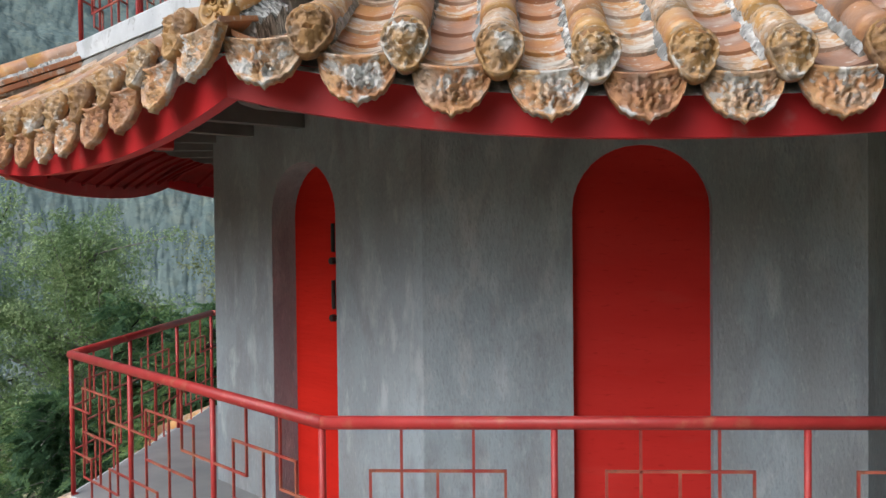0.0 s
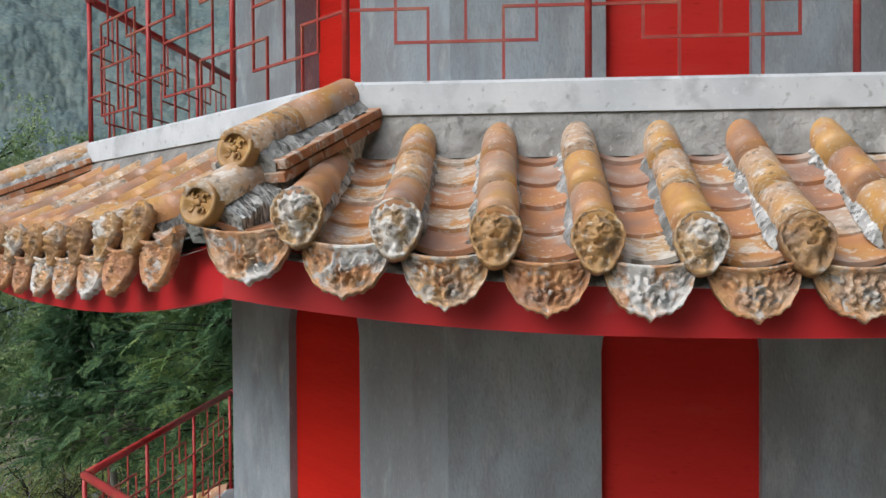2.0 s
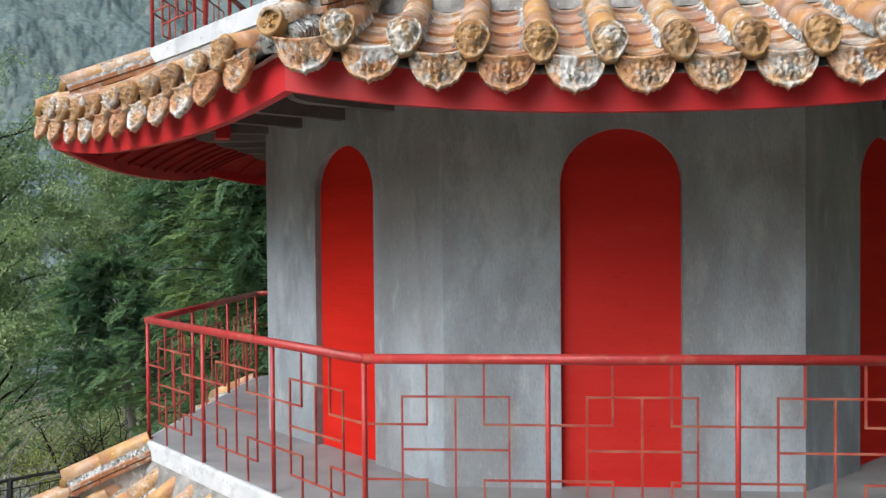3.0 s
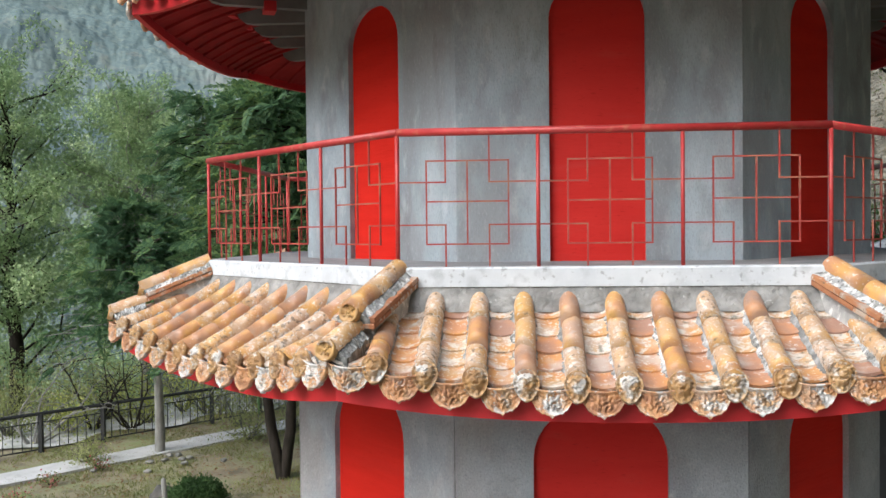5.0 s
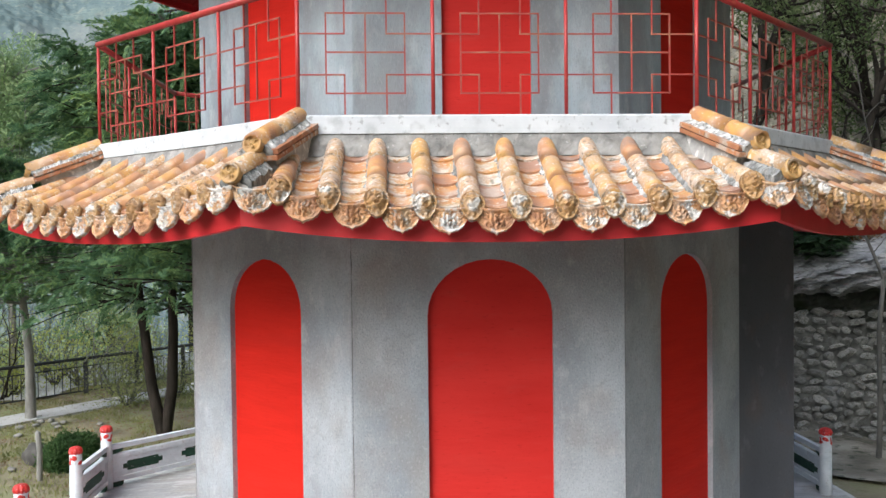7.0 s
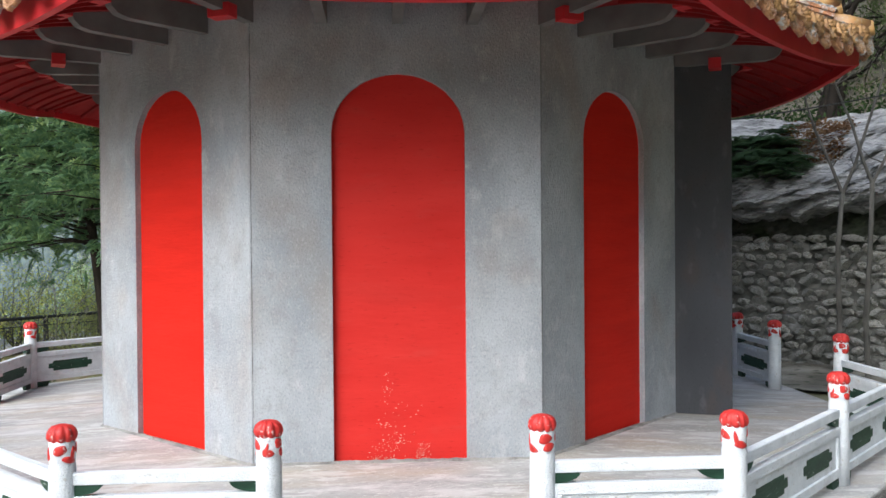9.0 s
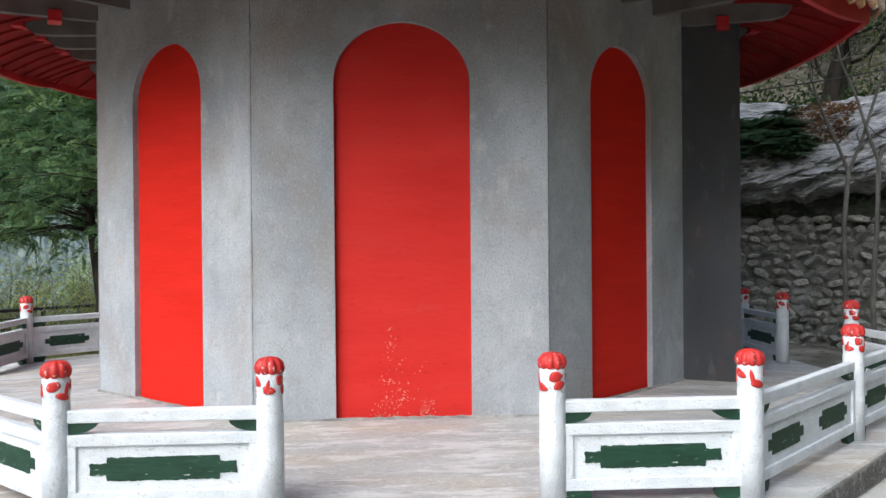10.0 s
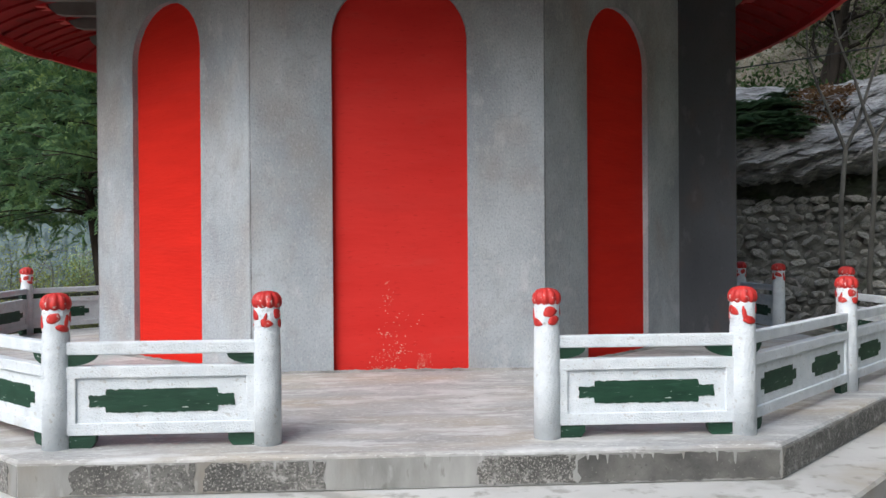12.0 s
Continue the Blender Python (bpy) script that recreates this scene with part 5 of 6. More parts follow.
# ---- trees and shrubs ----
def leaves(P, D, N, L, W):
    """Diamond leaves, bent along the middle: base P, direction D, face normal N."""
    D = D / np.linalg.norm(D, axis=1, keepdims=True)
    S = np.cross(D, N)
    S /= np.linalg.norm(S, axis=1, keepdims=True) + 1e-9
    U = np.cross(S, D)
    L, W = np.broadcast_to(L, len(P))[:, None], np.broadcast_to(W, len(P))[:, None]
    V = np.stack([P, P + D * L * 0.45 + S * W * 0.5 + U * W * 0.12, P + D * L, P + D * L * 0.45 - S * W * 0.5 + U * W * 0.12], 1).reshape(-1, 3)
    F = np.arange(len(V)).reshape(-1, 4)
    return V, F


def unit(n):
    v = rng.normal(size=(n, 3))
    return v / np.linalg.norm(v, axis=1, keepdims=True)


def limb(points, r0, r1, seg=7):
    """A tapered limb through the points, one unbroken tube."""
    pts = [Vector(p) for p in points]
    n = len(pts)
    V, F = [], []
    ref = (pts[-1] - pts[0]).orthogonal().normalized()
    for k, p in enumerate(pts):
        d = (pts[min(k + 1, n - 1)] - pts[max(k - 1, 0)]).normalized()
        u = (ref - d * ref.dot(d)).normalized()
        w = d.cross(u)
        r = r0 + (r1 - r0) * k / (n - 1)
        V += [p + r * (math.cos(t) * u + math.sin(t) * w) for t in (2 * math.pi * j / seg for j in range(seg))]
    F = [(k * seg + j, k * seg + (j + 1) % seg, k * seg + seg + (j + 1) % seg, k * seg + seg + j) for k in range(n - 1) for j in range(seg)]
    V.append(pts[-1] + (pts[-1] - pts[-2]).normalized() * r1)
    F += [((n - 1) * seg + j, (n - 1) * seg + (j + 1) % seg, n * seg) for j in range(seg)]
    return [(V, F)]


def wander(p, d, length, n, bend, droop=0.0):
    pts = [np.array(p, float)]
    d = np.array(d, float)
    for k in range(n):
        d = d + rng.normal(size=3) * bend + np.array((0, 0, -droop))
        d /= np.linalg.norm(d)
        pts.append(pts[-1] + d * length / n)
    return pts


def broad_tree(at, height, radius, label, leafs=14000, material=None, bark=None, lean=(0, 0), clumps=70, leaf_size=0.15, low=0.35, trunk_r=0.0):
    material, bark = material or M_BROAD, bark or M_PALEBARK
    x, y = at
    z = float(ground_z(np.array(x), np.array(y))) - 0.1
    tree = thing("tree", (x, y, z), label, "tree", "trees round the lawn")
    top = np.array((x + lean[0], y + lean[1], z + height * 0.72))
    wood = []
    trunk = [np.array((x, y, z)) + (top - np.array((x, y, z))) * t + rng.normal(size=3) * 0.06 * height * 0.1 for t in (0, 0.25, 0.5, 0.75, 1.0)]
    trunk[0] = np.array((x, y, z))
    wood += limb([Vector(p) for p in trunk], trunk_r or 0.016 * height + 0.03, 0.04, 9)
    ends = []
    for k in range(clumps):
        t = rng.uniform(low, 1.0)
        j = min(int(t * 4), 3)
        base = trunk[j] + (trunk[j + 1] - trunk[j]) * (t * 4 - j)
        d = unit(1)[0]
        d[2] = abs(d[2]) * 0.8 + 0.3
        pts = wander(base, d, radius * rng.uniform(0.5, 1.1) * (1.15 - 0.4 * t), 5, 0.22)
        if k % 2 == 0:
            wood += limb([Vector(p) for p in pts], 0.03 * radius / 2.5, 0.006, 5)
        ends += pts[2:]
    put("trunk", joined("trunk", wood, bark, True), tree)
    ends = np.array(ends)
    pick = rng.integers(0, len(ends), leafs)
    size = rng.uniform(0.5, 1.25, len(ends))[pick][:, None] * radius * 0.135
    Q = unit(leafs)
    P = ends[pick] + Q * size * rng.uniform(0.35, 1.0, leafs)[:, None] * np.array((1.15, 1.15, 0.8))
    D = unit(leafs) + 0.7 * Q
    D[:, 2] -= 0.25
    N = 0.6 * unit(leafs) + 0.9 * Q
    N[:, 2] += 0.55
    V, F = leaves(P, D, N, rng.uniform(0.6, 1.3, leafs) * leaf_size, rng.uniform(0.35, 0.6, leafs) * leaf_size)
    put("crown", quick("crown", V, F, material), tree)
    return tree


def conifer(at, stems, height, radius, label, z_low, sprays=420, per=175, bark=None):
    x, y = at
    z = float(ground_z(np.array(x), np.array(y))) - 0.1
    tree = thing("conifer_tree", (x, y, z), label, "tree", "trees round the lawn")
    wood, P, D, N, SIZE = [], [], [], [], []
    lines = []
    for dx, dy in stems:
        pts = [np.array((x + dx * t, y + dy * t, z + height * t)) + np.array((0.12 * math.sin(5 * t + dx), 0.1 * math.cos(4 * t), 0)) * (t > 0) for t in np.linspace(0, 1, 8)]
        wood += limb([Vector(p) for p in pts], 0.135, 0.03, 9)
        lines.append(pts)
    for k in range(sprays):
        pts = lines[k % len(lines)]
        t = z_low + (1 - z_low) * (rng.uniform() ** 0.9)
        j = min(int(t * 7), 6)
        base = pts[j] + (pts[j + 1] - pts[j]) * (t * 7 - j)
        a = rng.uniform(0, 2 * math.pi)
        reach = radius * (1.05 - 0.75 * (t - z_low) / (1 - z_low)) * rng.uniform(0.55, 1.1)
        path = wander(base, (math.cos(a), math.sin(a), 0.28), reach, 5, 0.1, 0.085)
        if k % 3 == 0:
            wood += limb([Vector(p) for p in path], 0.025, 0.006, 5)
        for _ in range(6):
            u = rng.uniform(0.25, 1.0)
            jj = min(int(u * 5), 4)
            c = path[jj] + (path[jj + 1] - path[jj]) * (u * 5 - jj) + rng.normal(size=3) * 0.06
            fd = (path[jj + 1] - path[jj])
            fd = fd / np.linalg.norm(fd) + rng.normal(size=3) * 0.50
            fd[2] += 0.25
            fd /= np.linalg.norm(fd)
            up = np.array((0, 0, 0.9)) + rng.normal(size=3) * 0.65
            sd = np.cross(fd, up)
            sd /= np.linalg.norm(sd)
            n = per // 6
            s = np.linspace(0.02, 1, n)
            w = np.where(np.arange(n) % 2 == 0, 1.0, -1.0)
            length = rng.uniform(0.26, 0.48)
            P.append(c + fd * (s * length)[:, None] + rng.normal(size=(n, 3)) * 0.006 - np.array((0, 0, 0.12)) * (s ** 2)[:, None])
            D.append(fd * 0.7 + sd * (w * 0.85)[:, None] + np.array((0, 0, -0.25)) * s[:, None] + rng.normal(size=(n, 3)) * 0.10)
            N.append(np.tile(up, (n, 1)))
            SIZE.append((0.46 - 0.28 * s) * length * 0.72)
    put("trunk", joined("trunk", wood, bark or M_BARK, True), tree)
    P, D, N = np.concatenate(P), np.concatenate(D), np.concatenate(N)
    size = np.concatenate(SIZE)
    V, F = leaves(P, D, N, size * rng.uniform(0.8, 1.2, len(P)), 0.018 + size * rng.uniform(0.20, 0.30, len(P)))
    put("crown", quick("crown", V, F, M_CONIFER), tree)
    return tree


conifer((-5.8, 10.2), ((-1.3, -0.5), (0.45, -0.3)), 8.4, 3.2, "dark green conifer with two bare dark stems on the lawn", 0.33, 680)
conifer((-3.3, 6.6), ((-1.35, -0.3),), 8.4, 2.9, "tall soft green conifer beside the terrace", 0.42, 460)
conifer((-9.5, 12.3), ((-0.35, -0.3),), 6.3, 2.6, "green conifer with a pale mottled trunk by the path", 0.45, 330, bark=M_PALEBARK)
broad_tree((-11.9, 17.2), 12.5, 3.6, "grey-green broadleaf tree behind the fence", 52000, low=0.30, clumps=120, leaf_size=0.11, trunk_r=0.12)
broad_tree((-15.8, 16.6), 14.0, 4.0, "grey-green broadleaf tree on the gorge side", 52000, bark=M_BARK, low=0.14, clumps=130, leaf_size=0.12)
broad_tree((-16.5, 25.0), 16.0, 5.2, "grey-green broadleaf tree lower in the gorge", 44000, bark=M_BARK, leaf_size=0.14, low=0.15, clumps=110)
broad_tree((-8.2, 24.0), 11.0, 4.2, "yellow-green broadleaf tree beyond the fence", 46000, M_BUSH, M_BARK, leaf_size=0.12, low=0.35, clumps=90)
for at, h, r in (((-14.0, 33.0), 17.0, 5.5), ((-21.0, 36.0), 20.0, 6.0), ((-10.0, 38.0), 15.0, 5.5), ((-27.0, 33.0), 21.0, 6.0), ((-18.0, 45.0), 21.0, 6.5)):
    broad_tree(at, h, r, "grey-green tree deep in the gorge", 20000, bark=M_BARK, leaf_size=0.19, low=0.15, clumps=90)

def gnarled_tree(at, height, label, leafs):
    """A crooked hillside tree: leaning stems that fork, bare boughs and a thin scatter of leaves at their ends."""
    x, y = at
    z = float(ground_z(np.array(x), np.array(y))) - 0.1
    tree = thing("hillside_tree", (x, y, z), label, "tree", "trees on the hillside")
    wood, tips = [], []
    for k in range(3):
        a = rng.uniform(0, 2 * math.pi)
        stem = wander((x, y, z), (0.45 * math.cos(a), 0.45 * math.sin(a) - 0.15, 1.0), height * rng.uniform(0.7, 1.0), 9, 0.13)
        wood += limb([Vector(p) for p in stem], 0.12, 0.035, 7)
        for b in range(6):
            j = int(rng.integers(3, 10))
            a = rng.uniform(0, 2 * math.pi)
            bough = wander(stem[j], (math.cos(a), math.sin(a), 0.25), height * rng.uniform(0.25, 0.5), 7, 0.24)
            wood += limb([Vector(p) for p in bough], 0.045, 0.012, 5)
            tips += bough[4:]
            for g in range(4):
                tw = wander(bough[int(rng.integers(2, 8))], rng.normal(size=3) + np.array((0, 0, 0.3)), height * 0.15, 5, 0.25)
                wood += limb([Vector(p) for p in tw], 0.014, 0.004, 4)
                tips += tw[3:]
    put("trunk", joined("trunk", wood, M_BARK, True), tree)
    tips = np.array(tips)
    tips = tips[rng.uniform(size=len(tips)) < 0.4]
    P = tips[rng.integers(0, len(tips), leafs)] + rng.normal(size=(leafs, 3)) * 0.16
    V, F = leaves(P, unit(leafs), unit(leafs) + np.array((0, 0, 0.9)), rng.uniform(0.06, 0.12, leafs), rng.uniform(0.025, 0.05, leafs))
    put("crown", quick("crown", V, F, M_HILLLEAF), tree)


for at, h, n in (((8.2, 7.2), 6.0, 6000), ((9.6, 9.0), 6.5, 6000), ((7.6, 10.5), 6.0, 7000), ((11.0, 6.8), 6.5, 7000), ((10.6, 11.5), 7.0, 8000), ((13.0, 9.5), 8.0, 9000), ((8.9, 13.5), 7.0, 9000)):
    gnarled_tree(at, h, "crooked hillside tree with dark boughs and thin foliage", n)


# ---- lawn: path, fence, shrubs, stones ----
def strip_on_ground(name, pts, width, height, material):
    """A low slab that follows a line over the ground."""
    V, F = [], []
    for k, (x, y) in enumerate(pts):
        x2, y2 = pts[min(k + 1, len(pts) - 1)]
        x1, y1 = pts[max(k - 1, 0)]
        d = Vector((x2 - x1, y2 - y1, 0)).normalized()
        s = Vector((-d.y, d.x, 0)) * width / 2
        z = float(ground_z(np.array(x), np.array(y)))
        for sg, dz in ((-1, -0.3), (-1, height), (1, height), (1, -0.3)):
            V.append(Vector((x, y, z + dz)) + s * sg)
    n = len(pts)
    F = [(4 * k + c, 4 * k + (c + 1) % 4, 4 * k + 4 + (c + 1) % 4, 4 * k + 4 + c) for k in range(n - 1) for c in range(4)] + [(0, 1, 2, 3), (4 * n - 1, 4 * n - 2, 4 * n - 3, 4 * n - 4)]
    return outward(data(name, V, F, material))


def along(p, q, n):
    return [(p[0] + (q[0] - p[0]) * k / n, p[1] + (q[1] - p[1]) * k / n) for k in range(n + 1)]


F0, F1 = (-13.6, 11.0), (-4.0, 21.5)
path = put("path", strip_on_ground("path", along((-12.6, 9.0), (-4.6, 18.4), 16), 1.0, 0.06, M_PATH))
tagged(path, "narrow pale concrete path beside the lawn", "path", kind="structure")
fence = thing("fence", (F0[0], F0[1], float(ground_z(np.array(F0[0]), np.array(F0[1])))), "black iron fence along the gorge edge", "fence")
pts = along(F0, F1, 9)
for k, (x, y) in enumerate(pts):
    z = -1.42
    put("fence_post", joined("fence_post", [(box_v(x - 0.05, x + 0.05, y - 0.05, y + 0.05, z - 0.3, z + 1.02), BOX_F)], M_IRON), fence)
    if k < len(pts) - 1:
        x2, y2 = pts[k + 1]
        put("fence_rail", joined("fence_rail", [rod((x, y, z + 1.02), (x2, y2, z + 1.02), 0.045, 8)], M_IRON), fence)
        put("fence_rail", joined("fence_rail", [rod((x, y, z + 0.12), (x2, y2, z + 0.12), 0.02, 6)], M_IRON), fence)
        for j in range(1, 7):
            u, w = x + (x2 - x) * j / 7, y + (y2 - y) * j / 7
            put("fence_bar", joined("fence_bar", [rod((u, w, z + 0.12), (u, w, z + 0.80), 0.012, 5)], M_IRON), fence)
        put("fence_rail", joined("fence_rail", [rod((x, y, z + 0.80), (x2, y2, z + 0.80), 0.014, 6)], M_IRON), fence)


def shrub(at, r, h, label, n, material, size, twigs=14, name="shrub"):
    x, y = at
    z = float(ground_z(np.array(x), np.array(y)))
    sh = thing(name, (x, y, z), label, "shrub", "shrubs on the lawn")
    wood, ends = [], []
    for k in range(twigs):
        a = rng.uniform(0, 2 * math.pi)
        pts = wander((x, y, z - 0.05), (math.cos(a) * 0.6, math.sin(a) * 0.6, 1.0), h * rng.uniform(0.7, 1.15), 5, 0.2)
        wood += limb([Vector(p) for p in pts], 0.014, 0.004, 5)
        ends += pts[1:]
    put("stem", joined("stem", wood, M_SAPBARK, True), sh)
    ends = np.array(ends)
    P = ends[rng.integers(0, len(ends), n)] + rng.normal(size=(n, 3)) * r * 0.28
    V, F = leaves(P, unit(n), unit(n) + np.array((0, 0, 0.8)), rng.uniform(0.6, 1.3, n) * size, rng.uniform(0.4, 0.6, n) * size)
    put("foliage", quick("foliage", V, F, material), sh)


for at, r, h in (((-7.6, 13.6), 0.8, 1.0), ((-6.6, 14.8), 0.9, 1.2), ((-5.6, 14.2), 0.8, 1.3), ((-5.0, 12.4), 0.7, 0.9), ((-10.8, 11.2), 0.7, 0.7), ((-8.4, 15.2), 0.9, 1.4)):
    shrub(at, r, h, "thin twiggy garden shrub with sparse yellow-green leaves", 1300, M_BUSH, 0.07, 18)
for at, r, h in (((-12.6, 16.0), 1.5, 1.7), ((-9.0, 19.6), 1.4, 2.0), ((-6.4, 20.8), 1.5, 2.0), ((-14.4, 13.8), 1.5, 1.6), ((-14.0, 15.6), 1.6, 2.2)):
    shrub(at, r, h, "loose yellow-green bush behind the fence", 3000, M_BUSH, 0.085, 26, "bush")

for at, r, h in (((-9.9, 16.8), 1.2, 1.9), ((-8.7, 18.1), 1.3, 2.0), ((-11.2, 15.5), 1.0, 1.4), ((-12.9, 14.2), 1.0, 1.2), ((-6.9, 19.8), 1.2, 1.8), ((-10.7, 17.0), 1.5, 2.5), ((-11.9, 19.4), 1.7, 3.2)):
    shrub(at, r, h, "bright yellow-green bush just behind the fence", 1500, M_PALEBUSH, 0.075, 22, "bush")

for at in ((-10.22, 10.63), (-10.81, 9.45), (-10.74, 7.98)):
    x, y = at
    z = float(ground_z(np.array(x), np.array(y)))
    az_bush = thing("azalea", (x, y, z), "low azalea with a few pinkish-red blossoms by the path", "shrub", "azaleas by the path")
    wood, tips = [], []
    for k in range(9):
        a = rng.uniform(0, 2 * math.pi)
        pts = wander((x, y, z - 0.03), (math.cos(a) * 0.7, math.sin(a) * 0.7, 1.0), rng.uniform(0.25, 0.42), 4, 0.2)
        wood += limb([Vector(p) for p in pts], 0.010, 0.003, 5)
        tips += pts[2:]
    put("stem", joined("stem", wood, M_BARK, True), az_bush)
    tips = np.array(tips)
    for nm, n, material, size in (("foliage", 260, M_BUSH, 0.045), ("blossom", 70, M_FLOWER, 0.05)):
        Q = tips[rng.integers(0, len(tips), n)] + rng.normal(size=(n, 3)) * 0.06
        V, F = leaves(Q, unit(n), unit(n) + np.array((0, 0, 0.8)), rng.uniform(0.7, 1.3, n) * size, rng.uniform(0.5, 0.8, n) * size)
        put(nm, quick(nm, V, F, material), az_bush, Matrix(), "pinkish-red blossoms" if nm == "blossom" else "")

# pale gravel just behind the fence
f_len = math.hypot(F1[0] - F0[0], F1[1] - F0[1])
f_dir, f_out = np.array(((F1[0] - F0[0]) / f_len, (F1[1] - F0[1]) / f_len)), np.array((-(F1[1] - F0[1]) / f_len, (F1[0] - F0[0]) / f_len))
strip = sheet("gravel", np.linspace(-4, f_len + 3, 60), np.linspace(0.6, 9.0, 40), lambda u, w: 0 * u, M_GRAVEL)
for v in strip.vertices:
    x, y = np.array(F0) + f_dir * v.co.x + f_out * (v.co.y + 0.4 * math.sin(2.1 * v.co.x))
    v.co = (x, y, float(ground_z(np.array(x), np.array(y))) + 0.05)
gravel = put("gravel", strip)
tagged(gravel, "pale stony ground just behind the fence", "gravel", kind="structure")

# clipped round bush, stone and old stake
bx, by = -6.95, 7.9
bz = float(ground_z(np.array(bx), np.array(by)))
ball = thing("clipped_bush", (bx, by, bz), "low clipped dark green bush on the lawn", "shrub")
n = 13000
Q = unit(n)
Q[:, 2] = np.abs(Q[:, 2])
bulge = 1 + 0.22 * fbm(Q[:, 0] * 2 + Q[:, 2], Q[:, 1] * 2, 0.8, 2.0)
P = np.array((bx, by, bz)) + Q * np.array((0.54, 0.50, 0.58)) * (bulge * (rng.uniform(0.6, 1.1, n) + (rng.uniform(size=n) < 0.06) * 0.18))[:, None]
V, F = leaves(P, unit(n) + Q, Q + 0.4 * unit(n), rng.uniform(0.05, 0.08, n), rng.uniform(0.025, 0.04, n))
put("foliage", quick("foliage", V, F, M_HEDGE), ball)
put("stem", joined("stem", [rod((bx, by, bz - 0.1), (bx + 0.3 * math.cos(k), by + 0.3 * math.sin(k), bz + 0.4), 0.015, 5, 0.006) for k in range(7)], M_BARK), ball)


def stone_mesh(r, seed, flat=0.6, detail=2, material=None):
    bm = bmesh.new()
    bmesh.ops.create_icosphere(bm, subdivisions=detail, radius=1.0)
    for v in bm.verts:
        w = noise.noise(v.co * 1.3 + Vector((seed * 3.1, seed * 1.7, 0))) * 0.35 + noise.noise(v.co * 3.1 + Vector((seed, 0, seed))) * 0.12
        v.co *= 1 + w
        v.co.x *= r
        v.co.y *= r * 0.8
        v.co.z *= r * flat
    me = bpy.data.meshes.new("stone")
    bm.to_mesh(me)
    bm.free()
    me.materials.append(material or M_STONE)
    me.polygons.foreach_set("use_smooth", [True] * len(me.polygons))
    return me


PALE = mat("pale_garden_stone", [(0.3, (0.15, 0.145, 0.13)), (0.7, (0.25, 0.245, 0.225))], 5.0, 0.9, 0.5, 30, vary=0.2)
STONES = [stone_mesh(0.10, k, 0.5, 2, PALE) for k in range(5)]
for k in range(14):
    if k < 6:
        x, y = -9.2 + 0.13 * k + rng.normal() * 0.1, 11.6 + rng.normal() * 0.25
    elif k < 9:
        x, y = -7.9 - 0.55 * (k - 6) + rng.normal() * 0.15, 7.3 + 0.25 * (k - 6) + rng.normal() * 0.2
    else:
        x, y = -9.0 + 0.5 * (k - 11) + rng.normal() * 0.3, 10.8 + 0.28 * (k - 11) + rng.normal() * 0.4
    s = put("garden_stone", STONES[k % 5], None, pose(x, y, float(ground_z(np.array(x), np.array(y))) + 0.04, 0, 0, 50 * k))
    tagged(s, "small dull rounded stone on the lawn", "stone", "garden stones")
sx, sy = -7.2, 6.9
sz = float(ground_z(np.array(sx), np.array(sy)))
stake = put("wooden_stake", joined("wooden_stake", limb([Vector((sx, sy, sz - 0.1)), Vector((sx + 0.02, sy, sz + 0.5)), Vector((sx - 0.01, sy, sz + 0.88))], 0.055, 0.048, 10), M_PALEBARK, True))
tagged(stake, "short pale weathered wooden stake on the lawn", "stake")
rk = put("garden_rock", stone_mesh(0.27, 9, 0.95, 3, mat("dark_garden_rock", [(0.3, (0.05, 0.047, 0.042)), (0.7, (0.11, 0.105, 0.095))], 5.0, 0.9, 0.8, 20)), None, pose(-7.75, 8.2, float(ground_z(np.array(-7.75), np.array(8.2))) + 0.12))
tagged(rk, "upright grey garden rock beside the clipped bush", "rock")

# ---- rubble retaining wall, the rock ledge above it and bare saplings ----
wall_len = float(np.linalg.norm(WALL_Q - WALL_P))
turn = math.atan2(WALL_D[1], WALL_D[0])
wall_m = Matrix.Translation((WALL_P[0], WALL_P[1], -0.5)) @ Matrix.Rotation(turn, 4, "Z")
rubble = put("wall_retaining", box("wall_retaining", 0, wall_len, 0.12, 1.0, -0.3, 1.95, M_RUBMORTAR), None, wall_m)
tagged(rubble, "dark mossy rubble stone retaining wall", "wall", kind="structure")
FU, FW = np.meshgrid(np.linspace(0.2, wall_len - 0.1, 240), np.linspace(0, 1, 64))
rough_y = -0.01 + 0.05 * fbm(FU * 1.5, FW * 4, 0.5, 2.0) + 0.035 * fbm(FU * 3, FW * 7, 0.3, 5.0)
rough_z = -0.25 + FW * (2.38 + 0.22 * fbm(FU, 0 * FW, 0.8, 3.0))
I = np.arange(FU.size).reshape(FU.shape)
put("mortar_face", quick("mortar_face", np.stack([FU, rough_y + 0.25 * np.maximum(FW - 0.93, 0) / 0.07, rough_z], -1).reshape(-1, 3), np.stack([I[:-1, :-1], I[:-1, 1:], I[1:, 1:], I[1:, :-1]], -1).reshape(-1, 4), M_RUBMORTAR, False), rubble, wall_m, "rough grey mortar, darkened in colour for the shadows between the stones")
rs = random.Random(5)
KINDS = []
for k in range(12):
    bm = bmesh.new()
    bmesh.ops.create_icosphere(bm, subdivisions=1, radius=1.0)
    for v in bm.verts:
        v.co *= 1 + 0.62 * noise.noise(v.co * 1.4 + Vector((k * 2.3, k, 0)))
    me = bpy.data.meshes.new("stone")
    bm.to_mesh(me)
    bm.free()
    me.materials.append(M_STONE)
    KINDS.append(me)
z, row = 0.0, 0
count, rest = 0, []
